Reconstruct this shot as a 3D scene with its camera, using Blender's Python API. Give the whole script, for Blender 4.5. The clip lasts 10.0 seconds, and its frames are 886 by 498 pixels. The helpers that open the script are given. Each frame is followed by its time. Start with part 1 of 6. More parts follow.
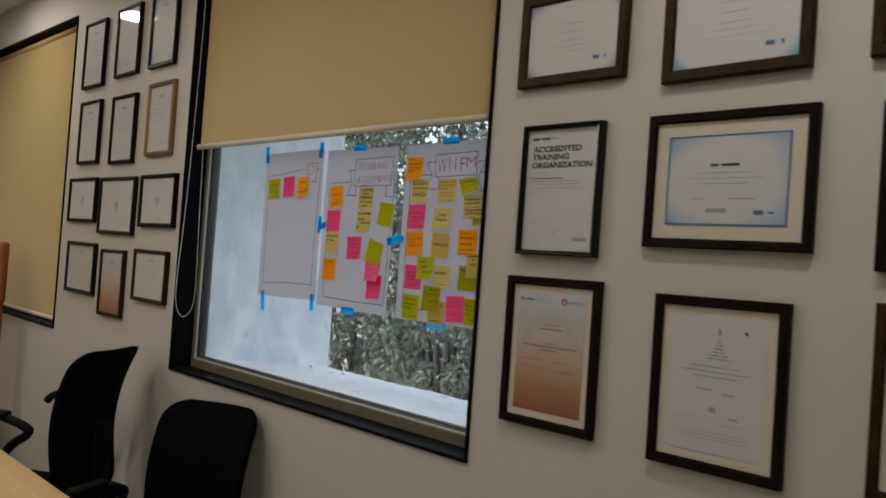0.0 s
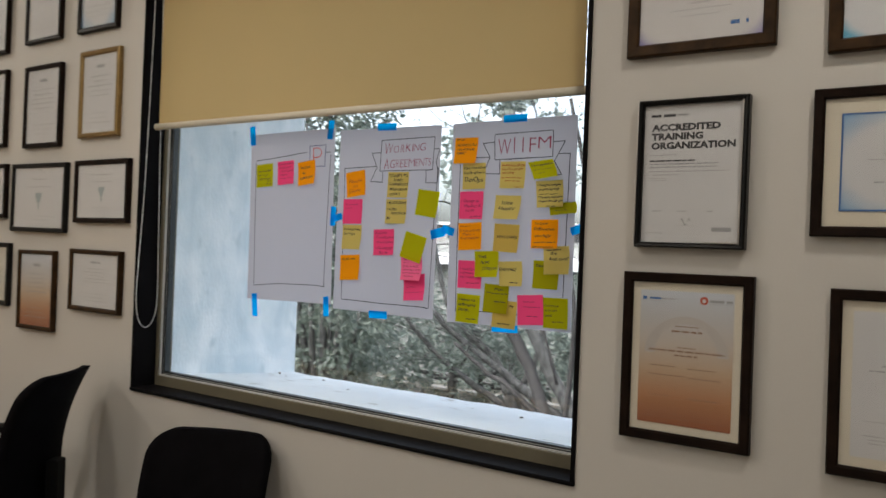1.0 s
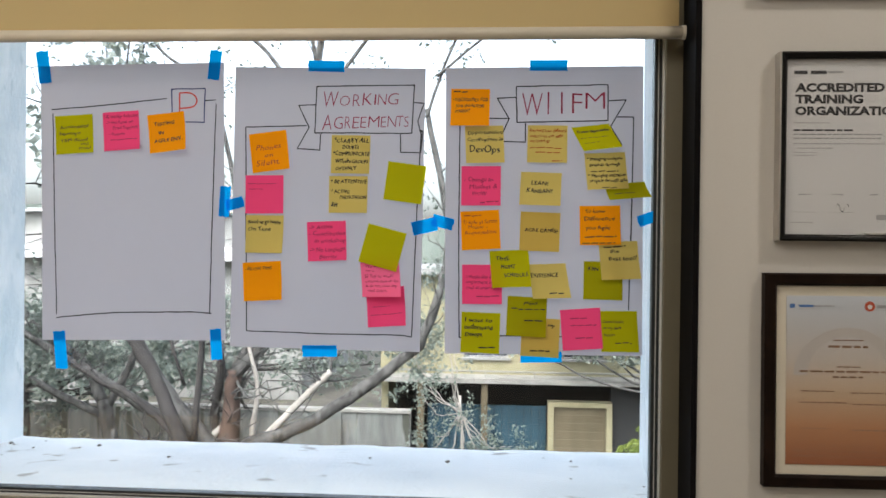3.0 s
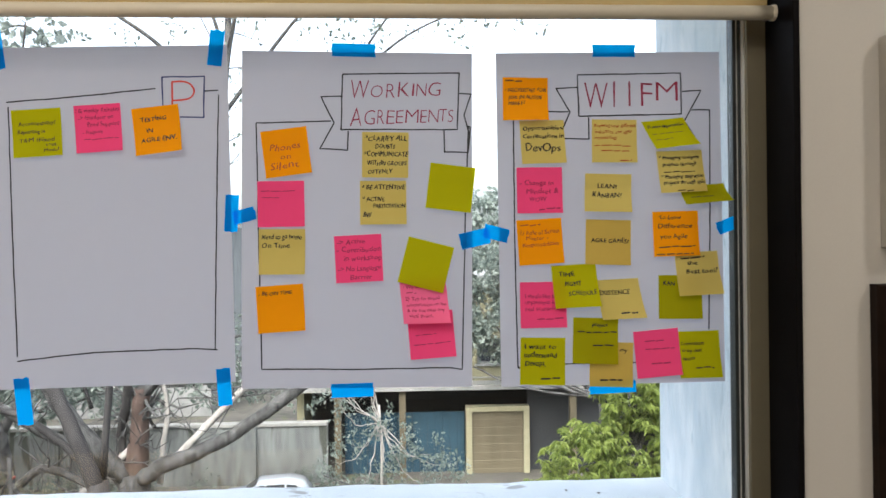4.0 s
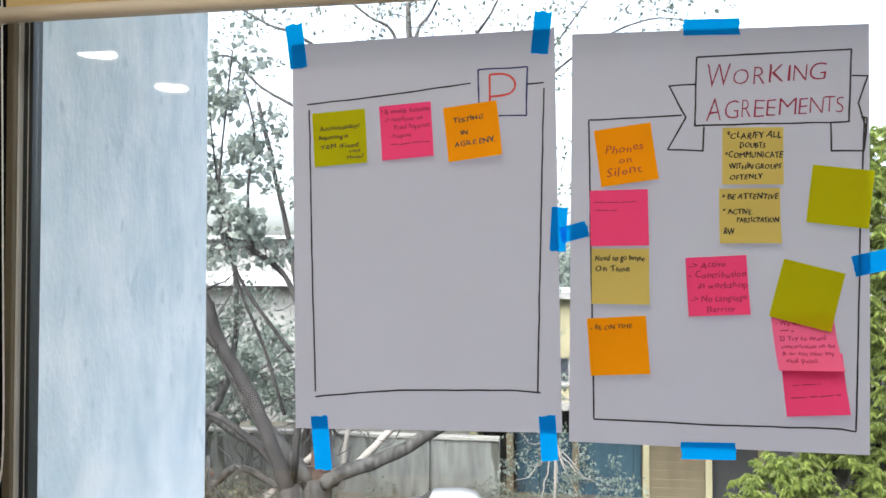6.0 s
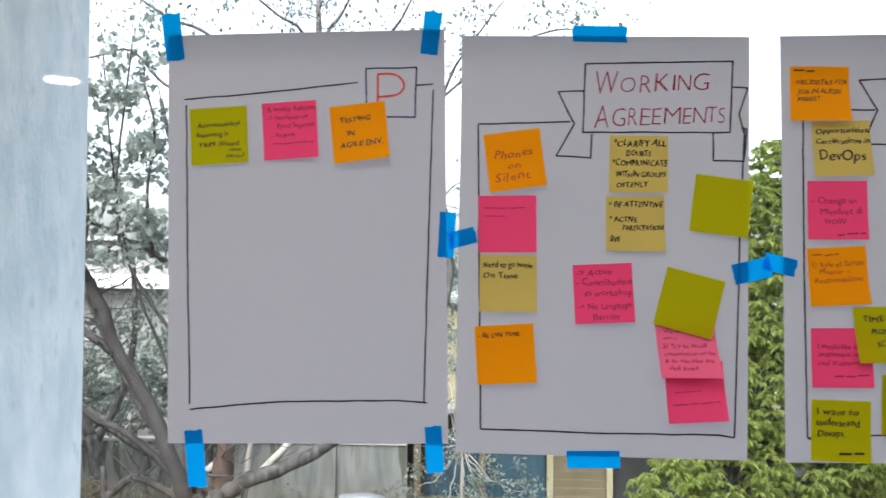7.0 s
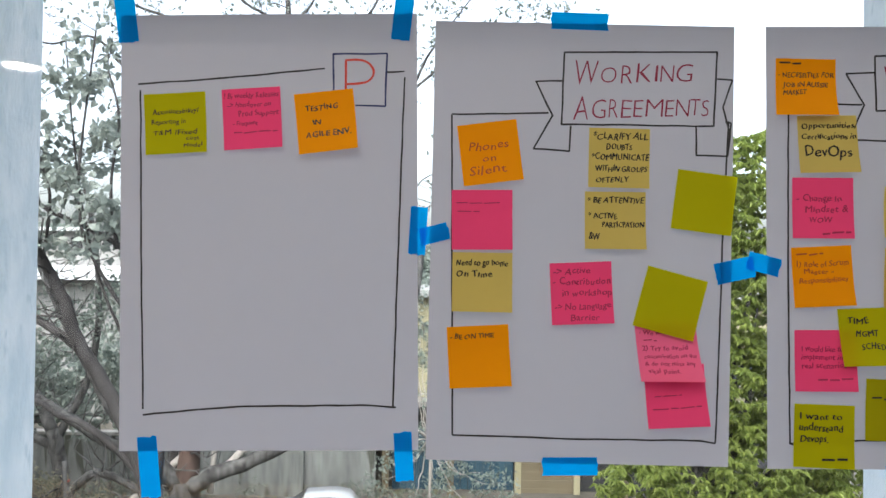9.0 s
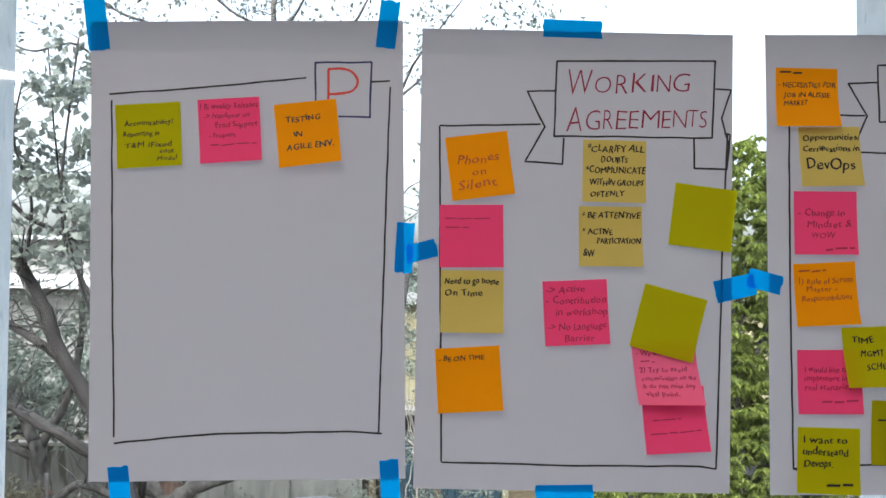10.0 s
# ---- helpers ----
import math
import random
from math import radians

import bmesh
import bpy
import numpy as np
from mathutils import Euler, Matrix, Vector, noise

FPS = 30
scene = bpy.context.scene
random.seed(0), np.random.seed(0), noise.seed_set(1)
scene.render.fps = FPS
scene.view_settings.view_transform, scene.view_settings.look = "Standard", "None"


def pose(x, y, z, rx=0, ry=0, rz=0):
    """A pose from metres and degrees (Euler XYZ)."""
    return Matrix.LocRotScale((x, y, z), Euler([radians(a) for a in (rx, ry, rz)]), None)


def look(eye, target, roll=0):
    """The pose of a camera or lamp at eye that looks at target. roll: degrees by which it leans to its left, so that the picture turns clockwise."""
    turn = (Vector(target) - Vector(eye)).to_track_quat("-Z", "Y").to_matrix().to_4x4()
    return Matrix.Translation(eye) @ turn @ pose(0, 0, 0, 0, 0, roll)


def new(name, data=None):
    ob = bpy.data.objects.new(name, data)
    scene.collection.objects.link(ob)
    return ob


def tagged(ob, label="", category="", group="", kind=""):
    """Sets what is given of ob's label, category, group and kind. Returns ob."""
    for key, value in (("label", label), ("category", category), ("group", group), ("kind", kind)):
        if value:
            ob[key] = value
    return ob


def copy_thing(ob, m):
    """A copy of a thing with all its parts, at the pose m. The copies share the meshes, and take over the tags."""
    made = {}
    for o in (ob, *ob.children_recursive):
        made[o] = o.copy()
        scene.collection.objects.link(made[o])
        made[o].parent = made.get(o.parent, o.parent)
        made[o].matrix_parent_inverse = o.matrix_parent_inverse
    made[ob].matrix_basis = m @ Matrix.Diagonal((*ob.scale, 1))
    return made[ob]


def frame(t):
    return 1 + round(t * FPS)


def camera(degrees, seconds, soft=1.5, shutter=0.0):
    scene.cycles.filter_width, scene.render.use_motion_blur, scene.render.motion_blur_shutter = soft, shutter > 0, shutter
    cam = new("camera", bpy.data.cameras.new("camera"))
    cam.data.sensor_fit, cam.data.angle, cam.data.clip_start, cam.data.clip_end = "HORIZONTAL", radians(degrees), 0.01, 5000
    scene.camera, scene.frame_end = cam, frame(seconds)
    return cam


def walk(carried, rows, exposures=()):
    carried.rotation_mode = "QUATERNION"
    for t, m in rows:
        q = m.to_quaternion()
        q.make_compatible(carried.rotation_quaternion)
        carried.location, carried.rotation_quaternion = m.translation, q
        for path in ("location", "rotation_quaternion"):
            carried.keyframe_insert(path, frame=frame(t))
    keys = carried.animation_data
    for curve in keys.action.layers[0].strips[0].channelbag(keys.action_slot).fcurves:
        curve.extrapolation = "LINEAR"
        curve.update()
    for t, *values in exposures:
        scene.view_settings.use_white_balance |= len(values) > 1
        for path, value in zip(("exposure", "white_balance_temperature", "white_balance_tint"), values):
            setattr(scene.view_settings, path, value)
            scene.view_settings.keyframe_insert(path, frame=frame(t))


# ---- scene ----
cam = camera(58.7, 10.0, 1.5, 0.25)
PATH = [
    (0, (-0.149, 0.113, 1.505), (-1.557, 1.533, 1.539), 4.2),
    (0.3, (-0.33, 0.077, 1.530), (-1.724, 1.505, 1.606), 3.5),
    (0.5, (-0.452, 0.059, 1.527), (-1.819, 1.517, 1.608), 3.5),
    (1, (-0.787, -0.028, 1.517), (-1.904, 1.631, 1.519), 2.3),
    (1.5, (-1.095, -0.005, 1.492), (-1.983, 1.787, 1.494), 1.8),
    (2, (-1.42, 0.057, 1.491), (-2.017, 1.966, 1.499), 1.3),
    (2.5, (-1.692, 0.137, 1.487), (-2.002, 2.113, 1.486), 1.3),
    (2.7, (-1.769, 0.195, 1.51), (-2.006, 2.181, 1.497), 1.1),
    (4, (-2.127, 0.498, 1.542), (-2.026, 2.496, 1.548), -0.6),
    (4.5, (-2.138, 0.615, 1.549), (-2.139, 2.615, 1.564), -0.1),
    (5, (-2.154, 0.704, 1.555), (-2.265, 2.701, 1.581), 0.6),
    (5.5, (-2.307, 0.711, 1.555), (-2.618, 2.686, 1.594), 0.5),
    (5.7, (-2.382, 0.708, 1.555), (-2.724, 2.678, 1.6), -0.1),
    (6.8, (-2.376, 0.742, 1.557), (-2.52, 2.737, 1.613), 0.5),
    (7, (-2.355, 0.749, 1.558), (-2.449, 2.746, 1.616), 0.4),
    (7.5, (-2.335, 0.771, 1.562), (-2.345, 2.77, 1.621), 0.4),
    (8, (-2.346, 0.786, 1.566), (-2.361, 2.785, 1.609), 0.5),
    (8.5, (-2.356, 0.794, 1.562), (-2.37, 2.793, 1.607), 0.6),
    (9, (-2.359, 0.8, 1.564), (-2.376, 2.799, 1.605), 0.7),
    (9.5, (-2.363, 0.821, 1.565), (-2.369, 2.82, 1.612), 0.6),
    (10, (-2.361, 0.844, 1.577), (-2.344, 2.843, 1.637), 0.5),
]
walk(cam, [(t, look(eye, target, roll)) for t, eye, target, roll in PATH], [(0.0, 1.87), (0.5, 2.06), (1.0, 2.26), (2.0, 2.48), (2.5, 2.5), (4.5, 2.6), (5.5, 2.65), (7.0, 2.45), (9.0, 2.3), (10.0, 2.3)])

# ---- world and light ----
world = bpy.data.worlds.new("sky")
scene.world = world
world.use_nodes = True
wn = world.node_tree.nodes
sky = wn.new("ShaderNodeTexSky")
sky.sky_type, sky.sun_disc = "NISHITA", False
sky.sun_elevation, sky.sun_rotation = radians(48), radians(200)
sky.air_density, sky.dust_density, sky.ozone_density = 1.0, 6.0, 1.0
haze = wn.new("ShaderNodeHueSaturation")
haze.inputs["Saturation"].default_value = 0.5
world.node_tree.links.new(sky.outputs[0], haze.inputs["Color"])
world.node_tree.links.new(haze.outputs[0], wn["Background"].inputs[0])
wn["Background"].inputs[1].default_value = 0.15

sun = new("sun", bpy.data.lights.new("sun", "SUN"))
sun.data.energy, sun.data.angle, sun.data.color = 0.25, radians(30), (1.0, 0.96, 0.9)
sun.matrix_world = look((0, 0, 30), (-2.0, 4.0, 23.4))

CEIL = 2.92
# second, third and last two are added fill lamps with no known fixture
LAMPS = [(-5.06, 1.10), (-2.9, 0.42), (-4.3, -0.4), (-2.0, -0.3), (-3.25, -1.5), (-0.9, -3.1), (-5.34, -2.66), (-5.33, -1.70), (-0.6, 0.85), (1.2, -3.1)]
LAMP_WATTS = 2.12

# ---- materials ----


def mat(name, color, rough=0.6, metal=0.0, vary=0.12, scale=6.0, bump=0.0, bump_scale=120.0, translucent=0.0, spec=0.5, back=None):
    """A procedural surface: base colour with stains at one scale and grain at a finer one, fine relief, and some light passing through where it is thin."""
    m = bpy.data.materials.new(name)
    m.use_nodes = True
    nt = m.node_tree
    n, l = nt.nodes, nt.links
    bsdf, out = n["Principled BSDF"], n["Material Output"]
    tc = n.new("ShaderNodeTexCoord")
    big, fine = n.new("ShaderNodeTexNoise"), n.new("ShaderNodeTexNoise")
    big.inputs["Scale"].default_value, big.inputs["Detail"].default_value = scale, 5
    fine.inputs["Scale"].default_value, fine.inputs["Detail"].default_value = bump_scale, 3
    l.new(tc.outputs["Object"], big.inputs["Vector"])
    l.new(tc.outputs["Object"], fine.inputs["Vector"])
    add = n.new("ShaderNodeMath")
    add.operation = "MULTIPLY_ADD"
    l.new(fine.outputs["Fac"], add.inputs[0])
    add.inputs[1].default_value = 0.35
    l.new(big.outputs["Fac"], add.inputs[2])
    ramp = n.new("ShaderNodeMapRange")
    ramp.inputs["From Min"].default_value, ramp.inputs["From Max"].default_value = 0.35, 1.0
    ramp.inputs["To Min"].default_value, ramp.inputs["To Max"].default_value = 1 - vary, 1 + vary
    l.new(add.outputs[0], ramp.inputs["Value"])
    mul = n.new("ShaderNodeVectorMath")
    mul.operation = "SCALE"
    mul.inputs[0].default_value = color[:3]
    l.new(ramp.outputs[0], mul.inputs["Scale"])
    l.new(mul.outputs[0], bsdf.inputs["Base Color"])
    bsdf.inputs["Roughness"].default_value = rough
    bsdf.inputs["Metallic"].default_value = metal
    bsdf.inputs["Specular IOR Level"].default_value = spec
    if bump:
        b = n.new("ShaderNodeBump")
        b.inputs["Strength"].default_value, b.inputs["Distance"].default_value = bump, 0.002
        l.new(add.outputs[0], b.inputs["Height"])
        l.new(b.outputs[0], bsdf.inputs["Normal"])
    if translucent:
        tr = n.new("ShaderNodeBsdfTranslucent")
        if back:
            tr.inputs["Color"].default_value = (*back, 1)
        else:
            l.new(mul.outputs[0], tr.inputs["Color"])
        mix = n.new("ShaderNodeMixShader")
        mix.inputs[0].default_value = translucent
        l.new(bsdf.outputs[0], mix.inputs[1])
        l.new(tr.outputs[0], mix.inputs[2])
        l.new(mix.outputs[0], out.inputs["Surface"])
    return m


def glass_mat(name, tint=(0.96, 0.985, 0.98), gloss=1.0):
    m = bpy.data.materials.new(name)
    m.use_nodes = True
    n, l = m.node_tree.nodes, m.node_tree.links
    n.remove(n["Principled BSDF"])
    clear, shiny, mix = n.new("ShaderNodeBsdfTransparent"), n.new("ShaderNodeBsdfGlossy"), n.new("ShaderNodeMixShader")
    facing, power, fres = n.new("ShaderNodeLayerWeight"), n.new("ShaderNodeMath"), n.new("ShaderNodeMath")
    clear.inputs[0].default_value = (*tint, 1)
    shiny.inputs["Roughness"].default_value = 0.02
    # gloss rises towards grazing angles, alike from both sides of the sheet
    facing.inputs["Blend"].default_value = 0.5
    power.operation, fres.operation = "POWER", "MULTIPLY_ADD"
    power.inputs[1].default_value = 5.0
    fres.inputs[1].default_value, fres.inputs[2].default_value = 0.55 * gloss, 0.035 * gloss
    l.new(facing.outputs["Facing"], power.inputs[0])
    l.new(power.outputs[0], fres.inputs[0])
    l.new(fres.outputs[0], mix.inputs[0])
    l.new(clear.outputs[0], mix.inputs[1])
    l.new(shiny.outputs[0], mix.inputs[2])
    l.new(mix.outputs[0], n["Material Output"].inputs["Surface"])
    return m


def stained(name, low, high, scale, stretch=(1, 1, 1), rough=0.85, bump=0.4, spots=None, spot_scale=40.0, spot_cut=0.68, bump_scale=90.0, spec=0.3):
    """Weathered plaster, wood or earth: two colours blended by stretched noise, with darker specks."""
    m = bpy.data.materials.new(name)
    m.use_nodes = True
    n, l = m.node_tree.nodes, m.node_tree.links
    bsdf = n["Principled BSDF"]
    tc, mp = n.new("ShaderNodeTexCoord"), n.new("ShaderNodeMapping")
    mp.inputs["Scale"].default_value = stretch
    l.new(tc.outputs["Object"], mp.inputs["Vector"])
    a, f = n.new("ShaderNodeTexNoise"), n.new("ShaderNodeTexNoise")
    a.inputs["Scale"].default_value, a.inputs["Detail"].default_value, a.inputs["Roughness"].default_value = scale, 8, 0.65
    f.inputs["Scale"].default_value, f.inputs["Detail"].default_value = bump_scale, 4
    l.new(mp.outputs[0], a.inputs["Vector"])
    l.new(mp.outputs[0], f.inputs["Vector"])
    ramp = n.new("ShaderNodeValToRGB")
    ramp.color_ramp.elements[0].position, ramp.color_ramp.elements[1].position = 0.36, 0.64
    ramp.color_ramp.elements[0].color, ramp.color_ramp.elements[1].color = (*low, 1), (*high, 1)
    l.new(a.outputs["Fac"], ramp.inputs[0])
    last = ramp.outputs[0]
    if spots:
        s = n.new("ShaderNodeTexNoise")
        s.inputs["Scale"].default_value, s.inputs["Detail"].default_value = spot_scale, 2
        l.new(mp.outputs[0], s.inputs["Vector"])
        cut = n.new("ShaderNodeMapRange")
        cut.inputs["From Min"].default_value, cut.inputs["From Max"].default_value = spot_cut, spot_cut + 0.06
        l.new(s.outputs["Fac"], cut.inputs["Value"])
        mx = n.new("ShaderNodeMix")
        mx.data_type = "RGBA"
        l.new(cut.outputs[0], mx.inputs[0])
        l.new(last, mx.inputs[6])
        mx.inputs[7].default_value = (*spots, 1)
        last = mx.outputs[2]
    l.new(last, bsdf.inputs["Base Color"])
    bsdf.inputs["Roughness"].default_value = rough
    bsdf.inputs["Specular IOR Level"].default_value = spec
    if bump:
        b = n.new("ShaderNodeBump")
        b.inputs["Strength"].default_value, b.inputs["Distance"].default_value = bump, 0.003
        l.new(f.outputs["Fac"], b.inputs["Height"])
        l.new(b.outputs[0], bsdf.inputs["Normal"])
    return m


def leafy(name, dark, light, through_light=0.45):
    """Leaves that differ one from the next."""
    m = bpy.data.materials.new(name)
    m.use_nodes = True
    n, l = m.node_tree.nodes, m.node_tree.links
    bsdf, out = n["Principled BSDF"], n["Material Output"]
    geo, ramp, tr, mix = n.new("ShaderNodeNewGeometry"), n.new("ShaderNodeValToRGB"), n.new("ShaderNodeBsdfTranslucent"), n.new("ShaderNodeMixShader")
    ramp.color_ramp.elements[0].color, ramp.color_ramp.elements[1].color = (*dark, 1), (*light, 1)
    l.new(geo.outputs["Random Per Island"], ramp.inputs[0])
    l.new(ramp.outputs[0], bsdf.inputs["Base Color"])
    l.new(ramp.outputs[0], tr.inputs["Color"])
    bsdf.inputs["Roughness"].default_value = 0.5
    mix.inputs[0].default_value = through_light
    l.new(bsdf.outputs[0], mix.inputs[1])
    l.new(tr.outputs[0], mix.inputs[2])
    l.new(mix.outputs[0], out.inputs["Surface"])
    return m


def graded(name, stops, rough=0.5):
    """A printed sheet whose colour runs from its foot to its head."""
    m = bpy.data.materials.new(name)
    m.use_nodes = True
    n, l = m.node_tree.nodes, m.node_tree.links
    tc, sep, ramp = n.new("ShaderNodeTexCoord"), n.new("ShaderNodeSeparateXYZ"), n.new("ShaderNodeValToRGB")
    l.new(tc.outputs["Generated"], sep.inputs[0])
    l.new(sep.outputs["Z"], ramp.inputs[0])
    el = ramp.color_ramp.elements
    while len(el) < len(stops):
        el.new(0.5)
    for e, (at, col) in zip(el, stops):
        e.position, e.color = at, (*col, 1)
    l.new(ramp.outputs[0], n["Principled BSDF"].inputs["Base Color"])
    n["Principled BSDF"].inputs["Roughness"].default_value = rough
    return m


def cornered(name, middle, corner, start, end):
    """A printed sheet, plain in its middle, that takes on a tint towards its edges and corners."""
    m = bpy.data.materials.new(name)
    m.use_nodes = True
    n, l = m.node_tree.nodes, m.node_tree.links
    tc, mp, flat, far, rng_, mx, cloud, add = (n.new(k) for k in ("ShaderNodeTexCoord", "ShaderNodeMapping", "ShaderNodeVectorMath", "ShaderNodeVectorMath", "ShaderNodeMapRange", "ShaderNodeMix", "ShaderNodeTexNoise", "ShaderNodeMath"))
    mp.inputs["Location"].default_value = (-1, -1, -1)
    mp.inputs["Scale"].default_value = (2, 2, 2)
    flat.operation, far.operation = "MULTIPLY", "LENGTH"
    flat.inputs[1].default_value = (1, 0, 1)
    l.new(tc.outputs["Generated"], mp.inputs["Vector"])
    l.new(mp.outputs[0], flat.inputs[0])
    l.new(flat.outputs[0], far.inputs[0])
    cloud.inputs["Scale"].default_value = 14
    l.new(tc.outputs["Object"], cloud.inputs["Vector"])
    add.operation = "MULTIPLY_ADD"
    add.inputs[1].default_value = 0.35
    l.new(cloud.outputs["Fac"], add.inputs[0])
    l.new(far.outputs["Value"], add.inputs[2])
    rng_.inputs["From Min"].default_value, rng_.inputs["From Max"].default_value = start + 0.17, end + 0.17
    l.new(add.outputs[0], rng_.inputs["Value"])
    mx.data_type = "RGBA"
    l.new(rng_.outputs[0], mx.inputs[0])
    mx.inputs[6].default_value, mx.inputs[7].default_value = (*middle, 1), (*corner, 1)
    l.new(mx.outputs[2], n["Principled BSDF"].inputs["Base Color"])
    n["Principled BSDF"].inputs["Roughness"].default_value = 0.5
    return m


def glow(name, color, strength):
    m = bpy.data.materials.new(name)
    m.use_nodes = True
    b = m.node_tree.nodes["Principled BSDF"]
    b.inputs["Base Color"].default_value = (0.9, 0.9, 0.88, 1)
    b.inputs["Emission Color"].default_value = (*color, 1)
    b.inputs["Emission Strength"].default_value = strength
    return m


WALL = mat("cream_wall_paint", (0.488, 0.466, 0.435), 0.62, vary=0.05, scale=1.6, bump=0.12, bump_scale=220)
CEILING = mat("white_ceiling_paint", (0.78, 0.77, 0.74), 0.8, vary=0.04, bump=0.08)
FLOOR = mat("vitrified_tile", (0.38, 0.35, 0.30), 0.25, vary=0.08, scale=3)
REVEAL = stained("limewashed_plaster", (0.67, 0.76, 0.80), (0.92, 0.945, 0.955), 9.0, (1, 1, 0.6), 0.9, 0.9, (0.66, 0.74, 0.77), 26, 0.63)
SILL = stained("limewashed_sill", (0.74, 0.77, 0.78), (0.86, 0.87, 0.87), 4.0, (1, 1, 1), 0.9, 0.6, (0.42, 0.42, 0.40), 13, 0.66)
LINING = mat("black_lacquer_lining", (0.006, 0.0055, 0.006), 0.42, vary=0.3, scale=9, bump=0.05, bump_scale=60, spec=0.02)
BRONZE = mat("bronze_anodised_aluminium", (0.145, 0.128, 0.088), 0.45, metal=0.15, vary=0.08, scale=12)
GASKET = mat("black_rubber_gasket", (0.012, 0.016, 0.018), 0.5)
STEEL = mat("bright_steel_strip", (0.62, 0.63, 0.62), 0.32, metal=0.25, vary=0.06)
GLASS = glass_mat("window_glass", (0.955, 0.985, 0.998))
PICTURE_GLASS = glass_mat("picture_glass", (0.97, 0.97, 0.97), 1.0)
BLIND = mat("tan_blackout_fabric", (0.44, 0.305, 0.125), 0.85, vary=0.05, scale=2.5, bump=0.35, bump_scale=900, translucent=0.34, back=(0.78, 0.55, 0.25))
BAR = mat("cream_blind_rail", (0.62, 0.57, 0.47), 0.4, vary=0.05)
CORD = mat("white_bead_chain", (0.7, 0.7, 0.68), 0.4)
PAPER = mat("flipchart_paper", (0.532, 0.522, 0.562), 0.85, vary=0.025, scale=7, bump=0.04, bump_scale=60, translucent=0.50, back=(0.53, 0.505, 0.55), spec=0.15)
MARKER = mat("black_marker", (0.012, 0.012, 0.014), 0.5)
BLUE_MARKER = mat("blue_marker", (0.012, 0.02, 0.11), 0.5)
RED_MARKER = mat("dark_red_marker", (0.26, 0.010, 0.045), 0.5)
SCARLET_MARKER = mat("scarlet_marker", (0.6, 0.045, 0.025), 0.5)
PEN_GREY = mat("soft_pencil", (0.045, 0.025, 0.015), 0.6)
PEN_PINK = mat("pen_on_pink", (0.42, 0.017, 0.09), 0.6)
PEN_ORANGE = mat("pen_on_orange", (0.46, 0.085, 0.010), 0.6)


def note_mat(name, c, through_light=0.42):
    back = tuple(min(1, v * 0.95) for v in c)
    return mat(name, c, 0.75, vary=0.04, scale=14, bump=0.03, bump_scale=90, translucent=through_light, back=back, spec=0.12)


NOTE = {
    "orange": note_mat("orange_note_paper", (1.0, 0.37, 0.002), 0.30),
    "pink": note_mat("pink_note_paper", (1.0, 0.085, 0.265), 0.30),
    "rose": note_mat("rose_note_paper", (1.0, 0.18, 0.38), 0.28),
    "yellow": note_mat("pale_yellow_note_paper", (0.74, 0.60, 0.17)),
    "tan": note_mat("tan_note_paper", (0.70, 0.50, 0.11)),
    "green": note_mat("lime_note_paper", (0.55, 0.54, 0.004)),
    "olive": note_mat("olive_note_paper", (0.42, 0.40, 0.004)),
}
TAPE = mat("blue_masking_tape", (0.0, 0.14, 0.66), 0.6, vary=0.06, scale=30, bump=0.1, bump_scale=400, translucent=0.74, back=(0.0, 0.48, 1.0), spec=0.15)
FRAME_DARK = stained("dark_walnut_moulding", (0.0055, 0.003, 0.0022), (0.014, 0.0075, 0.005), 14, (1, 1, 1), 0.45, 0.1, spec=0.08)
FRAME_BROWN = stained("brown_wood_moulding", (0.017, 0.009, 0.004), (0.045, 0.023, 0.009), 16, (1, 1, 1), 0.45, 0.15, spec=0.1)
FRAME_GOLD = mat("antique_gold_moulding", (0.23, 0.145, 0.05), 0.38, metal=0.6, vary=0.2, scale=30)
FRAME_BLACK = mat("black_moulding", (0.005, 0.0045, 0.0045), 0.35, vary=0.2, spec=0.18)
SILVER = mat("silver_edge", (0.62, 0.6, 0.57), 0.28, metal=1.0)
MAT_BOARD = mat("cream_mat_board", (0.60, 0.55, 0.45), 0.85, vary=0.03, bump=0.05)
CERT = mat("white_certificate_paper", (0.55, 0.55, 0.56), 0.55, vary=0.03, scale=9)
CERT_CREAM = mat("ivory_certificate_paper", (0.52, 0.495, 0.43), 0.55, vary=0.04, scale=9)
CERT_BLUE = cornered("blue_bordered_print", (0.55, 0.555, 0.565), (0.15, 0.31, 0.50), 0.90, 1.42)
CERT_CORNERS = cornered("blue_cornered_print", (0.56, 0.565, 0.58), (0.10, 0.36, 0.52), 1.12, 1.36)
CERT_VIOLET = cornered("violet_cornered_print", (0.57, 0.56, 0.56), (0.24, 0.22, 0.42), 1.10, 1.38)
CERT_ORANGE = graded("orange_graded_print", [(0.0, (0.27, 0.085, 0.032)), (0.22, (0.40, 0.19, 0.09)), (0.42, (0.47, 0.34, 0.23)), (0.62, (0.48, 0.43, 0.385)), (0.8, (0.46, 0.455, 0.46)), (1.0, (0.50, 0.54, 0.60))])
INK = mat("printed_black", (0.03, 0.03, 0.035), 0.5)
INK_GREY = mat("printed_grey", (0.30, 0.30, 0.31), 0.6)
INK_BROWN = mat("printed_brown", (0.24, 0.145, 0.095), 0.6)
INK_ARCH = mat("printed_pale_arch", (0.445, 0.41, 0.385), 0.6)
INK_BLUE = mat("printed_blue", (0.04, 0.13, 0.34), 0.6)
INK_SEAL = mat("printed_blue_grey", (0.30, 0.345, 0.36), 0.6)
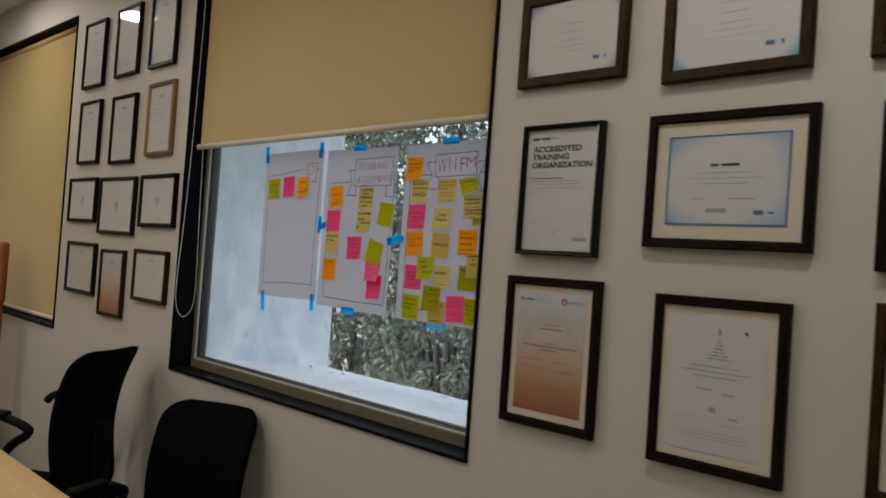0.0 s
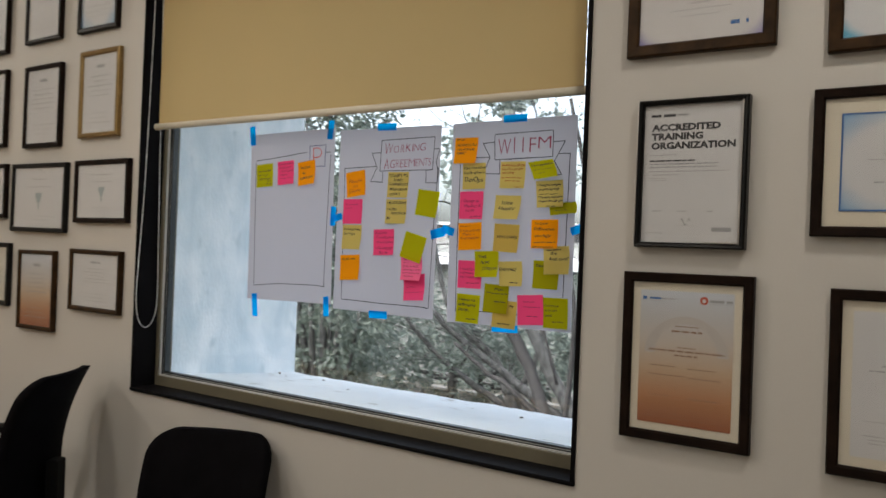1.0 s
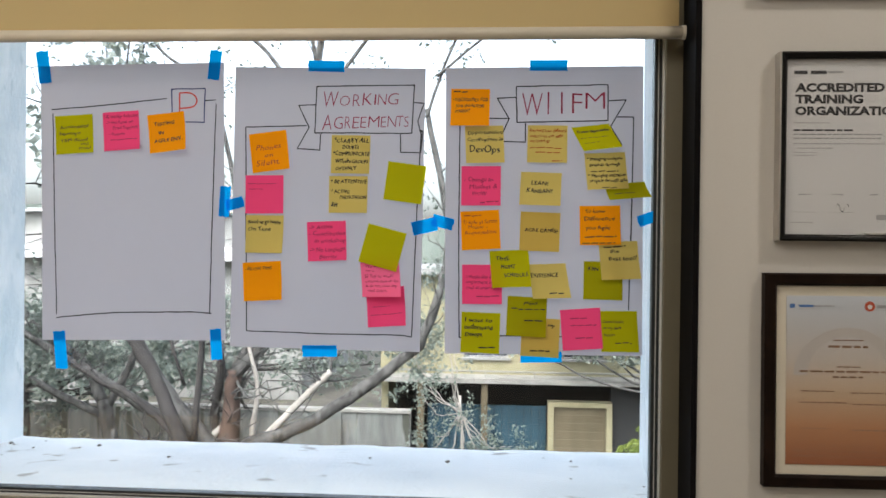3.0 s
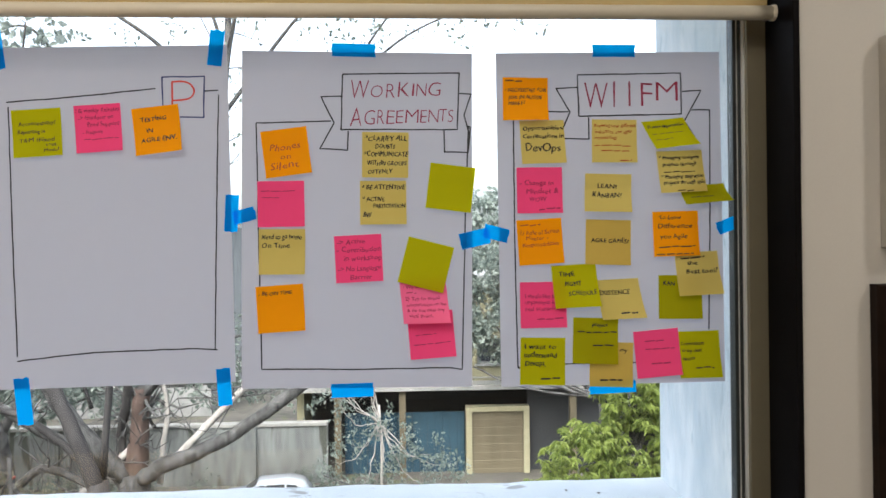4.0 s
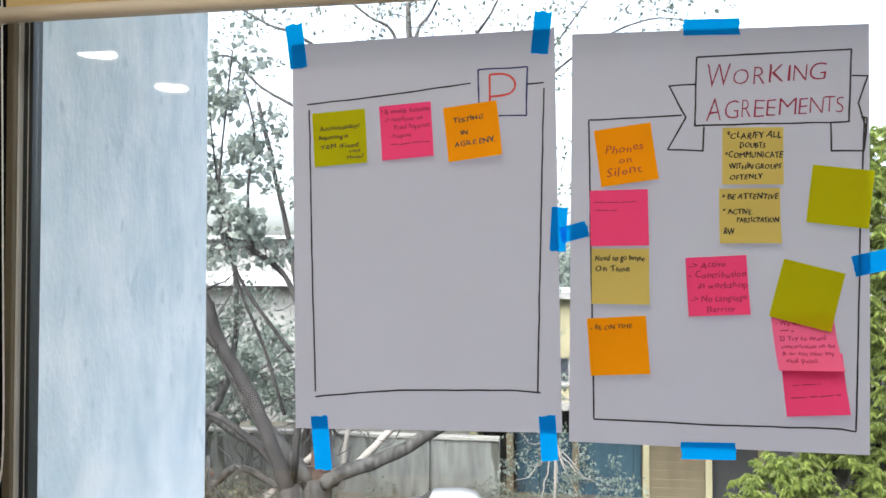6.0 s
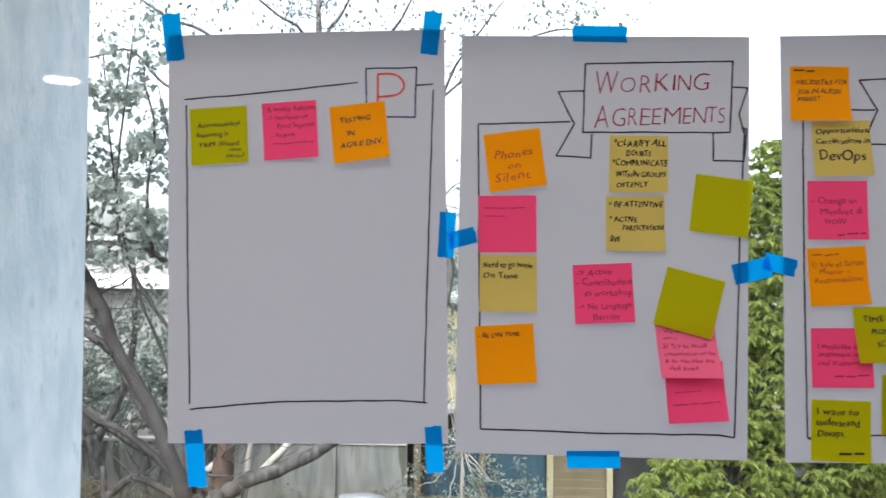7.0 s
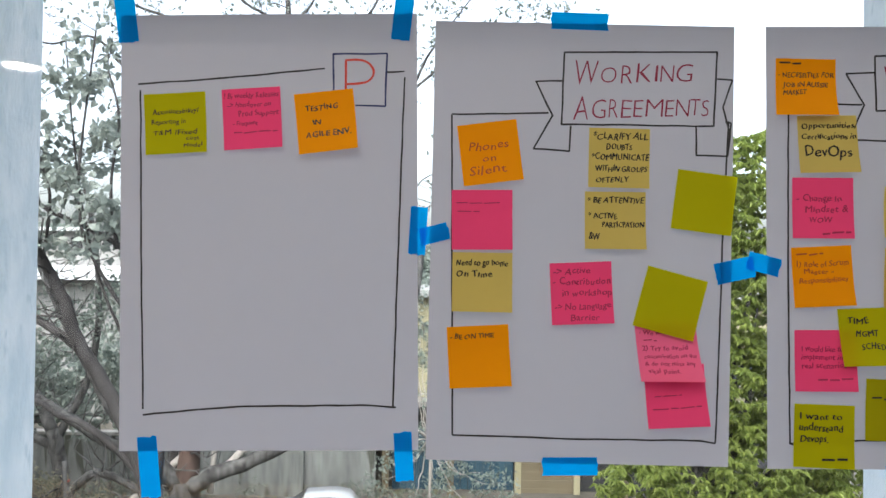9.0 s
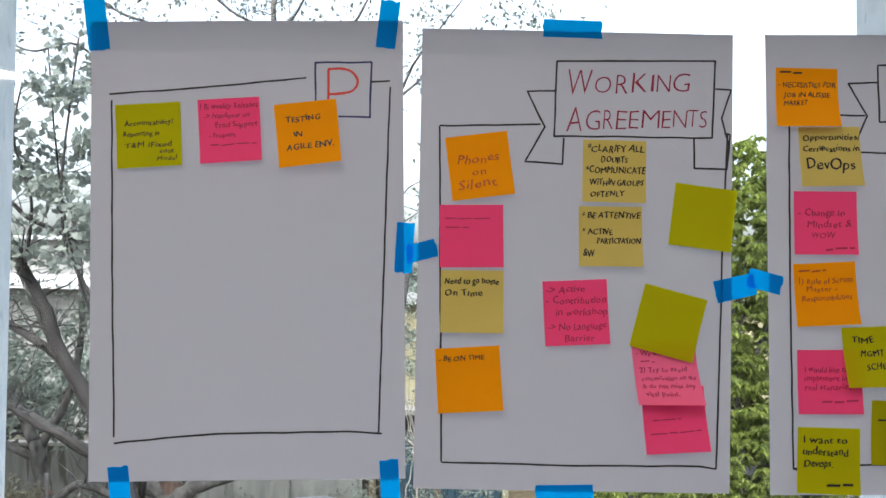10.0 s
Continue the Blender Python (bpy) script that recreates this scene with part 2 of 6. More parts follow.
INK_RED = mat("printed_red", (0.42, 0.06, 0.02), 0.6)
MESH = mat("black_chair_mesh", (0.0035, 0.0032, 0.004), 0.8, vary=0.4, scale=20, bump=0.5, bump_scale=700, spec=0.03)
PLASTIC = mat("black_plastic", (0.006, 0.006, 0.006), 0.5, vary=0.15, scale=14, spec=0.07)
TABLETOP = stained("pale_maple_laminate", (0.50, 0.33, 0.15), (0.60, 0.42, 0.21), 3.0, (0.4, 5, 5), 0.35, 0.05)
DARK_METAL = mat("dark_metal_leg", (0.05, 0.05, 0.05), 0.4, metal=0.8)
TEAK = stained("reddish_teak", (0.22, 0.065, 0.02), (0.34, 0.12, 0.04), 6.0, (6, 6, 0.6), 0.4, 0.1)
LAMP_RING = mat("white_lamp_ring", (0.8, 0.8, 0.78), 0.4)
LAMP_GLOW = glow("lit_diffuser", (1.0, 0.86, 0.68), 4.0)
BARK = stained("grey_brown_bark", (0.016, 0.016, 0.0165), (0.095, 0.094, 0.092), 6.0, (1, 1, 0.45), 0.9, 1.0)
BARK_DARK = stained("dark_grey_bark", (0.013, 0.012, 0.0125), (0.045, 0.042, 0.042), 3.0, (1, 1, 0.3), 0.9, 0.8)
BARK_RED = stained("reddish_bark", (0.035, 0.024, 0.020), (0.10, 0.066, 0.055), 3.0, (1, 1, 0.3), 0.9, 0.8)
BARK_PALE = stained("pale_dead_wood", (0.20, 0.185, 0.17), (0.32, 0.30, 0.28), 3.0, (1, 1, 0.3), 0.9, 0.5)
# dull leaves shifted towards blue-grey: outdoor haze put into their colour
LEAF_DULL = leafy("hazed_dull_green_leaf", (0.062, 0.082, 0.066), (0.155, 0.185, 0.158))
LEAF_NEAR = leafy("broad grey green leaf", (0.105, 0.128, 0.112), (0.27, 0.305, 0.275), 0.5)
# fresh green, its dark end lifted to imitate haze over the shadows
LEAF_BRIGHT = leafy("fresh_green_leaf", (0.105, 0.150, 0.036), (0.31, 0.375, 0.095), 0.58)
LEAF_OLIVE = leafy("dry_olive_leaf", (0.085, 0.085, 0.058), (0.22, 0.21, 0.15))
# far leaves paler and greyer, the haze of distance painted into them
LEAF_HAZED = leafy("hazed_far_green_leaf", (0.100, 0.128, 0.112), (0.215, 0.25, 0.22))
EARTH = stained("dry_earth", (0.052, 0.049, 0.042), (0.105, 0.096, 0.082), 0.6, (1, 1, 1), 0.95, 0.5, (0.08, 0.085, 0.05), 1.3, 0.6)
COMPOUND = stained("weathered_boundary_plaster", (0.080, 0.086, 0.085), (0.17, 0.177, 0.172), 1.6, (1, 1, 0.16), 0.9, 0.5, (0.062, 0.066, 0.055), 2.2, 0.58)
COPING = stained("pale_coping", (0.19, 0.187, 0.175), (0.27, 0.265, 0.25), 2.0)
YELLOW = stained("faded_yellow_plaster", (0.20, 0.185, 0.115), (0.265, 0.245, 0.16), 0.8, (1, 1, 0.4), 0.9, 0.3)
SHUTTER = stained("ochre_shutter", (0.088, 0.073, 0.046), (0.125, 0.104, 0.068), 1.2, (1, 1, 0.5), 0.7, 0.2)
# near-black paint that stands in for the shade of unlit interiors
INTERIOR_SHADE = mat("painted_interior_shade", (0.02, 0.022, 0.025), 0.9)
DARK_PANE = mat("dark_window_pane", (0.03, 0.035, 0.045), 0.15)
BLUE_SHEET = stained("blue_painted_sheet", (0.012, 0.038, 0.06), (0.03, 0.075, 0.105), 1.0, (1, 1, 0.5), 0.6, 0.2)
CONCRETE = stained("grey_concrete", (0.17, 0.172, 0.17), (0.26, 0.262, 0.258), 1.0, (1, 1, 0.4))
ROOF_PALE = stained("pale_sheet_roof", (0.34, 0.36, 0.37), (0.46, 0.48, 0.49), 1.0)
CAR_PAINT = mat("white_car_paint", (0.30, 0.32, 0.34), 0.25, vary=0.02)
RUBBER = mat("tyre_rubber", (0.02, 0.02, 0.02), 0.8)
CAR_GLASS = mat("tinted_car_glass", (0.02, 0.024, 0.028), 0.3, spec=0.25)
RED_CLOTH = mat("red_cloth", (0.20, 0.045, 0.035), 0.8)
WIRE = mat("black_cable", (0.015, 0.015, 0.015), 0.6)

# ---- builders ----


def as_object(name, verts, faces, material, parent=None, label="", smooth=False):
    me = bpy.data.meshes.new(name)
    me.from_pydata(verts, [], faces)
    me.update()
    me.materials.append(material)
    if smooth:
        me.polygons.foreach_set("use_smooth", [True] * len(me.polygons))
    ob = new(name, me)
    ob.parent = parent
    return tagged(ob, label)


def part(name, bm, material, parent=None, label="", smooth=False):
    """One bmesh as one mesh object under a thing or a part."""
    me = bpy.data.meshes.new(name)
    bm.to_mesh(me)
    bm.free()
    me.materials.append(material)
    if smooth:
        me.polygons.foreach_set("use_smooth", [True] * len(me.polygons))
    ob = new(name, me)
    ob.parent = parent
    return tagged(ob, label)


def thing(name, label, category, group="", place=None, kind=""):
    ob = new(name)
    ob.empty_display_size = 0.05
    if place is not None:
        ob.matrix_basis = place
    return tagged(ob, label, category, group, kind)


def box(bm, x0, x1, y0, y1, z0, z1, bevel=0.0):
    r = bmesh.ops.create_cube(bm, size=1)
    vs = r["verts"]
    bmesh.ops.transform(bm, verts=vs, matrix=Matrix.Translation(((x0 + x1) / 2, (y0 + y1) / 2, (z0 + z1) / 2)) @ Matrix.Diagonal((x1 - x0, y1 - y0, z1 - z0, 1)))
    if bevel:
        es = list({e for v in vs for e in v.link_edges})
        bmesh.ops.bevel(bm, geom=es, offset=bevel, segments=2, affect="EDGES", profile=0.5)
    return bm


def boxes(*rows, bevel=0.0):
    bm = bmesh.new()
    for r in rows:
        box(bm, *r, bevel=bevel)
    return bm


def hexa(bm, lo, hi):
    """A block from four points of its near face and the four that answer them on its far face."""
    a = [bm.verts.new(p) for p in lo]
    b = [bm.verts.new(p) for p in hi]
    bm.faces.new(a[::-1])
    bm.faces.new(b)
    for i in range(4):
        j = (i + 1) % 4
        bm.faces.new((a[i], a[j], b[j], b[i]))
    bmesh.ops.recalc_face_normals(bm, faces=bm.faces)


def cyl(bm, p, q, r, r2=None, n=16):
    p, q = Vector(p), Vector(q)
    d = q - p
    m = Matrix.Translation((p + q) / 2) @ d.to_track_quat("Z", "Y").to_matrix().to_4x4()
    bmesh.ops.create_cone(bm, cap_ends=True, segments=n, radius1=r, radius2=r if r2 is None else r2, depth=d.length, matrix=m)
    return bm


def tube_data(points, radii, n=7, wob=0.0, rng=random):
    """Verts and faces of a tapered, slightly uneven tube along points."""
    verts, faces = [], []
    pts = [Vector(p) for p in points]
    for i, p in enumerate(pts):
        d = (pts[min(i + 1, len(pts) - 1)] - pts[max(i - 1, 0)]).normalized()
        side = d.cross(Vector((0.13, 1, 0.21))).normalized()
        up = side.cross(d)
        for k in range(n):
            a = 2 * math.pi * k / n
            r = radii[i] * (1 + wob * (rng.random() - 0.5))
            verts.append(p + side * (math.cos(a) * r) + up * (math.sin(a) * r))
    for i in range(len(pts) - 1):
        for k in range(n):
            a, b = i * n + k, i * n + (k + 1) % n
            faces.append((a, b, b + n, a + n))
    faces.append(tuple(range(n))[::-1])
    faces.append(tuple(range((len(pts) - 1) * n, len(pts) * n)))
    return verts, faces


def smooth_path(points, steps=6, wob=0.0, rng=random):
    """A curve through points (Catmull-Rom), with some unevenness."""
    p = [Vector(q) for q in points]
    p = [p[0] * 2 - p[1]] + p + [p[-1] * 2 - p[-2]]
    out = []
    for i in range(1, len(p) - 2):
        for s in range(steps):
            t = s / steps
            a, b, c, d = p[i - 1], p[i], p[i + 1], p[i + 2]
            q = 0.5 * ((2 * b) + (c - a) * t + (2 * a - 5 * b + 4 * c - d) * t * t + (3 * b - a - 3 * c + d) * t ** 3)
            out.append(q + Vector((rng.uniform(-wob, wob), rng.uniform(-wob, wob), rng.uniform(-wob, wob))))
    out.append(p[-2])
    return out


def unsteady(v, f, seed):
    """Turns, stretches and lifts each letter a little, as a hand does."""
    rg = random.Random(seed)
    root = list(range(len(v)))

    def find(a):
        while root[a] != a:
            root[a] = root[root[a]]
            a = root[a]
        return a

    for face in f:
        for a in face[1:]:
            root[find(a)] = find(face[0])
    groups = {}
    for i in range(len(v)):
        groups.setdefault(find(i), []).append(i)
    out = [(q[0], q[1]) for q in v]
    for ids in groups.values():
        cx = sum(v[i][0] for i in ids) / len(ids)
        a, kx, ky = rg.gauss(0.05, 0.10), rg.uniform(0.84, 1.06), rg.uniform(0.86, 1.10)
        dy, bend = rg.gauss(0, 0.045), rg.gauss(0, 0.10)
        for i in ids:
            x, y = (v[i][0] - cx) * kx, v[i][1] * ky
            x += bend * (y - 0.35) ** 2 + 0.012 * noise.noise((v[i][0] * 5, y * 5, seed))
            y += 0.012 * noise.noise((v[i][0] * 5, y * 5, seed + 7.7))
            out[i] = (cx + x * math.cos(a) - (y - 0.3) * math.sin(a), 0.3 + dy + x * math.sin(a) + (y - 0.3) * math.cos(a))
    return out


def text_mesh(body, width, height, bold=0.0, by_hand=True):
    """Verts and faces of a line of writing in the built-in font, fitted to a width and to the height of its capitals, from its lower left corner."""
    cu = bpy.data.curves.new("line", "FONT")
    cu.body, cu.size, cu.resolution_u, cu.offset = body, 1.0, 2, bold
    ob = bpy.data.objects.new("line", cu)
    me = bpy.data.meshes.new_from_object(ob)
    v = [tuple(q.co) for q in me.vertices]
    f = [tuple(q.vertices) for q in me.polygons]
    bpy.data.objects.remove(ob)
    bpy.data.curves.remove(cu)
    bpy.data.meshes.remove(me)
    if by_hand:
        v = unsteady(v, f, sum(map(ord, body)))
    x0, x1 = min(q[0] for q in v), max(q[0] for q in v)
    k = width / (x1 - x0)
    return [((q[0] - x0) * k, q[1] * height / 0.72) for q in v], f

# ---- the room ----
WY, GY = 1.655, 1.766          # inner face of the window wall; inner face of the glass
GROUND = -7.6
X0, X1, Y0 = -6.6, 2.4, -5.2   # the room's other walls
# openings: x0, x1, z0, z1
MAIN = (-3.205, -1.530, 0.992, 2.675)
SIDE = (-6.150, -4.525, 1.012, 2.675)


def structure(name, bm, material, label, category):
    ob = part(name, bm, material)
    return tagged(ob, label, category, kind="structure")


structure("floor", boxes((X0, X1, Y0, WY, -0.1, 0.0)), FLOOR, "beige polished tile floor of the meeting room", "floor")
structure("ceiling", boxes((X0 - 0.15, X1 + 0.15, Y0 - 0.15, WY + 0.14, CEIL, CEIL + 0.12)), CEILING, "plain white painted ceiling with round downlights", "ceiling")
inner = bmesh.new()
for a, b, c, d in ((X0 - 0.15, SIDE[0], 0, CEIL), (SIDE[1], MAIN[0], 0, CEIL), (MAIN[1], X1 + 0.15, 0, CEIL), (SIDE[0], SIDE[1], 0, SIDE[2]), (SIDE[0], SIDE[1], SIDE[3], CEIL), (MAIN[0], MAIN[1], 0, MAIN[2]), (MAIN[0], MAIN[1], MAIN[3], CEIL)):
    box(inner, a, b, WY, 1.80, c, d)
structure("wall_north", inner, WALL, "cream painted wall with two window openings", "wall")
structure("wall_west", boxes((X0 - 0.15, X0, Y0, WY, 0, CEIL)), WALL, "cream painted side wall of the room", "wall")
structure("wall_east", boxes((X1, X1 + 0.15, Y0, WY, 0, CEIL)), WALL, "cream painted side wall of the room", "wall")
structure("wall_south", boxes((X0 - 0.15, X1 + 0.15, Y0 - 0.15, Y0, 0, CEIL)), WALL, "cream painted rear wall of the room", "wall")

# the thick outer leaf, whose openings widen outwards
OUT = 2.50
outer = bmesh.new()
TOP = 6.0


def leaf(xa, xb, xa2, xb2, za, zb, za2=None, zb2=None):
    za2, zb2 = za if za2 is None else za2, zb if zb2 is None else zb2
    hexa(outer, [(xa, 1.80, za), (xb, 1.80, za), (xb, 1.80, zb), (xa, 1.80, zb)], [(xa2, OUT, za2), (xb2, OUT, za2), (xb2, OUT, zb2), (xa2, OUT, zb2)])


leaf(-12, SIDE[0] + 0.02, -12, SIDE[0] - 0.05, GROUND, TOP)
leaf(SIDE[1] - 0.03, MAIN[0] + 0.022, SIDE[1] + 0.05, -3.252, GROUND, TOP)
leaf(MAIN[1] - 0.034, 8, -1.470, 8, GROUND, TOP)
leaf(MAIN[0] + 0.022, MAIN[1] - 0.034, -3.252, -1.470, MAIN[3], TOP)
leaf(SIDE[0] + 0.02, SIDE[1] - 0.03, SIDE[0] - 0.05, SIDE[1] + 0.05, SIDE[3], TOP)
structure("wall_outer", outer, REVEAL, "thick limewashed outer wall with bluish white weathered reveals", "wall")
for nm, o, a2, b2 in (("sill_1", MAIN, -3.252, -1.470), ("sill_2", SIDE, SIDE[0] - 0.05, SIDE[1] + 0.05)):
    sb = bmesh.new()
    xa, xb = o[0] + 0.022, o[1] - 0.034
    n = 40
    top, low = [], []
    for i in range(n + 1):
        f = i / n
        row = []
        for j in range(7):
            g = j / 6
            x = (xa + (xb - xa) * f) * (1 - g) + (a2 + (b2 - a2) * f) * g
            y = 1.80 + (OUT - 1.80) * g + (0.012 * noise.noise((x * 6, 3.1, 0)) + 0.005 * noise.noise((x * 31, 1.7, 0)) if j == 6 else 0)
            z = 1.030 - 0.078 * g + 0.004 * noise.noise((x * 7, y * 7, 5)) + (0.0035 * noise.noise((x * 27, 2.2, 7)) if j == 6 else 0)
            row.append(sb.verts.new((x, y, z)))
        top.append(row)
        low.append([sb.verts.new((v.co.x, v.co.y, GROUND)) for v in (row[0], row[-1])])
    for i in range(n):
        for j in range(6):
            sb.faces.new((top[i][j], top[i + 1][j], top[i + 1][j + 1], top[i][j + 1]))
        sb.faces.new((top[i][6], top[i + 1][6], low[i + 1][1], low[i][1]))
        sb.faces.new((top[i + 1][0], top[i][0], low[i][0], low[i + 1][0]))
    bmesh.ops.recalc_face_normals(sb, faces=sb.faces)
    structure(nm, sb, SILL, "deep sloping whitewashed masonry sill outside the window", "sill")

crumbs = bmesh.new()
rng = random.Random(4)
for i in range(22):
    if i < 11:
        x, y = -3.2 + abs(rng.gauss(0, 0.10)), 2.42 - abs(rng.gauss(0, 0.14))
    else:
        x, y = rng.uniform(-3.1, -1.5), rng.uniform(1.95, 2.45)
    r = rng.uniform(0.0012, 0.0032) if i % 6 else rng.uniform(0.004, 0.006)
    z = 1.030 - 0.078 * (y - 1.80) / 0.70 + r * 0.5
    s = bmesh.ops.create_icosphere(crumbs, subdivisions=1, radius=r)
    for v in s["verts"]:
        v.co = Vector((v.co.x * rng.uniform(0.8, 1.9), v.co.y * rng.uniform(0.8, 1.6), v.co.z * 0.7)) + Vector((x, y, z))
tagged(part("grit", crumbs, stained("crumbled_plaster", (0.16, 0.15, 0.13), (0.34, 0.32, 0.29), 30)), "crumbled plaster and grit lying on the outer sill", "grit", kind="stuff")


def window(name, o, label):
    x0, x1, z0, z1 = o
    w = thing(name, label, "window", kind="structure")
    # black lining, a few millimetres proud of the wall
    for nm, r in (("lining_side", (x0, x0 + 0.010, 1.648, 1.742, z0, z1)), ("lining_side", (x1 - 0.010, x1, 1.648, 1.742, z0, z1)), ("lining_head", (x0 + 0.010, x1 - 0.010, 1.648, 1.742, z1 - 0.012, z1))):
        part(nm, boxes(r, bevel=0.002), LINING, w)
    part("lining_sill", boxes((x0 - 0.001, x1 + 0.001, 1.646, 1.742, z0 - 0.006, z0 + 0.005), bevel=0.003), LINING, w, "glossy black sill board")
    # aluminium frame
    l, r, b, t = x0 + 0.022, x1 - 0.041, z0 + 0.038, z1 - 0.05
    ya, yb = 1.742, 1.80
    part("frame_jamb", boxes((x0, l, ya, yb, z0, z1), bevel=0.002), BRONZE, w)
    part("frame_jamb", boxes((r, x1, ya, yb, z0, z1), bevel=0.002), BRONZE, w)
    part("frame_rail", boxes((l, r, ya, yb, z0, b), bevel=0.002), BRONZE, w)
    part("frame_rail", boxes((l, r, ya, yb, t, z1), bevel=0.002), BRONZE, w)
    # glazing bead: a bright lip, then the black gasket
    def ring(l, r, b, t, e, eb, ya, yb):
        return boxes((l, l + e, ya, yb, b, t), (r - e, r, ya, yb, b, t), (l + e, r - e, ya, yb, b, b + eb), (l + e, r - e, ya, yb, t - e, t))

    for nm, e, eb, ya, yb, m, lab in (("bead", 0.003, 0.0035, 1.749, 1.770, STEEL, "thin bright metal glazing bead"), ("gasket", 0.005, 0.003, 1.757, 1.772, GASKET, "black rubber glazing gasket"),
                                      ("spacer", 0.0015, 0.0015, 1.760, 1.774, STEEL, "bright metal spacer"), ("gasket", 0.006, 0.005, 1.760, 1.781, GASKET, "black rubber glazing gasket")):
        part(nm, ring(l, r, b, t, e, eb, ya, yb), m, w, lab)
        l, r, b, t = l + e, r - e, b + eb, t - e
    p = part("pane", boxes((l + 0.001, r - 0.001, GY, GY + 0.006, b + 0.001, t - 0.001)), GLASS, w, "clear window glass")
    p.visible_shadow = False
    return w


window("window_1", MAIN, "large fixed window in a bronze aluminium frame with black lining")
window("window_2", SIDE, "fixed window in a bronze aluminium frame behind a closed blind")


def blind(x0, x1, zb, zt, label):
    b = thing("roller_blind", label, "blind", group="roller blinds", place=pose((x0 + x1) / 2, 1.69, zt))
    h, w = zt - zb, (x1 - x0) / 2
    bm = bmesh.new()
    nx, nz = 24, 20
    grid = [[bm.verts.new((-w + 2 * w * i / nx, 0.0016 * noise.noise((i * 0.35, j * 0.2, x0)), -h * j / nz)) for i in range(nx + 1)] for j in range(nz + 1)]
    for j in range(nz):
        for i in range(nx):
            bm.faces.new((grid[j][i], grid[j][i + 1], grid[j + 1][i + 1], grid[j + 1][i]))
    part("fabric", bm, BLIND, b, "tan woven roller blind fabric", smooth=True)
    part("bottom_rail", cyl(bmesh.new(), (-w - 0.006, 0, -h), (w + 0.006, 0, -h), 0.011, n=20), BAR, b, "cream tubular bottom rail", smooth=True)
    for s in (-1, 1):
        part("rail_cap", cyl(bmesh.new(), (s * (w + 0.006), 0, -h), (s * (w + 0.011), 0, -h), 0.0125, n=16), BAR, b)
    part("roller_tube", cyl(bmesh.new(), (-w - 0.01, 0.012, 0.016), (w + 0.01, 0.012, 0.016), 0.021, n=20), BLIND, b, smooth=True)
    part("bracket", boxes((-w - 0.022, -w - 0.011, -0.02, 0.04, -0.02, 0.043)), BAR, b)
    part("bracket", boxes((w + 0.011, w + 0.022, -0.02, 0.04, -0.02, 0.043)), BAR, b)
    return b


blind(-3.158, -1.560, 1.906, 2.615, "tan roller blind drawn halfway down the window")
blind(-6.105, -4.560, 1.048, 2.615, "tan roller blind drawn fully down over a window")

chain = thing("bead_chain", "white bead chain loop hanging beside the roller blind", "chain", place=pose(-3.185, 1.690, 2.585))
cpath = smooth_path([(0, -0.014, 0), (0, -0.018, -0.40), (0.001, -0.030, -0.90), (0, -0.044, -1.22), (0, -0.042, -1.315), (0, -0.024, -1.368), (0, 0.004, -1.380), (0, 0.030, -1.345), (0, 0.040, -1.27), (0, 0.034, -1.0), (0, 0.022, -0.5), (0, 0.014, 0)], 8)
v, f = tube_data(cpath, [0.0012] * len(cpath), 6)
as_object("cord", v, f, CORD, chain, smooth=True)
cm = bmesh.new()
for i, p in enumerate(cpath[::2]):
    bmesh.ops.create_icosphere(cm, subdivisions=1, radius=0.0021, matrix=Matrix.Translation(p))
tagged(part("beads", cm, CORD, chain), kind="stuff")

# ---- ceiling lamps, four of them added as fill ----
for i, (x, y) in enumerate(LAMPS):
    lamp = thing("ceiling_downlight", "round white recessed ceiling downlight, lit, in a set with added fill lamps", "ceiling light", "ceiling downlights", pose(x, y, CEIL))
    ring = bmesh.new()
    bmesh.ops.create_cone(ring, cap_ends=False, segments=32, radius1=0.130, radius2=0.114, depth=0.016, matrix=Matrix.Translation((0, 0, -0.008)))
    part("ring", ring, LAMP_RING, lamp, smooth=True)
    disc = bmesh.new()
    bmesh.ops.create_cone(disc, cap_ends=True, segments=32, radius1=0.113, radius2=0.113, depth=0.004, matrix=Matrix.Translation((0, 0, -0.004)))
    part("diffuser", disc, LAMP_GLOW, lamp, "glowing opal diffuser")
    li = new("downlight_glow", bpy.data.lights.new("downlight_glow", "AREA"))
    li.data.shape, li.data.size, li.data.energy, li.data.color = "DISK", 0.22, LAMP_WATTS, (1.0, 0.945, 0.865)
    li.matrix_world = pose(x, y, CEIL - 0.02)

# ---- flipchart sheets on the glass ----


def ripple(x, z):
    """How far a taped sheet stands off the glass."""
    return 0.0022 + 0.0016 * noise.noise((x * 7, z * 5, 1.7)) + 0.0006 * noise.noise((x * 23, z * 19, 4.2))


def lift(x, z):
    return GY - 0.0008 - ripple(x, z)


def sheet(cx, cz, w, h, rot, label):
    bm = bmesh.new()
    c, s = math.cos(radians(rot)), math.sin(radians(rot))
    nx, nz = 16, 24
    g = []
    for j in range(nz + 1):
        row = []
        for i in range(nx + 1):
            u, v = w * (i / nx - 0.5), h * (0.5 - j / nz)
            x, z = cx + u * c - v * s, cz + u * s + v * c
            row.append(bm.verts.new((x - cx, lift(x, z) - GY, z - cz)))
        g.append(row)
    for j in range(nz):
        for i in range(nx):
            bm.faces.new((g[j][i], g[j + 1][i], g[j + 1][i + 1], g[j][i + 1]))
    ob = part("flipchart_sheet", bm, PAPER, smooth=True)
    ob.matrix_basis = pose(cx, GY, cz)
    return tagged(ob, label, "paper sheet", "flipchart sheets on the window")


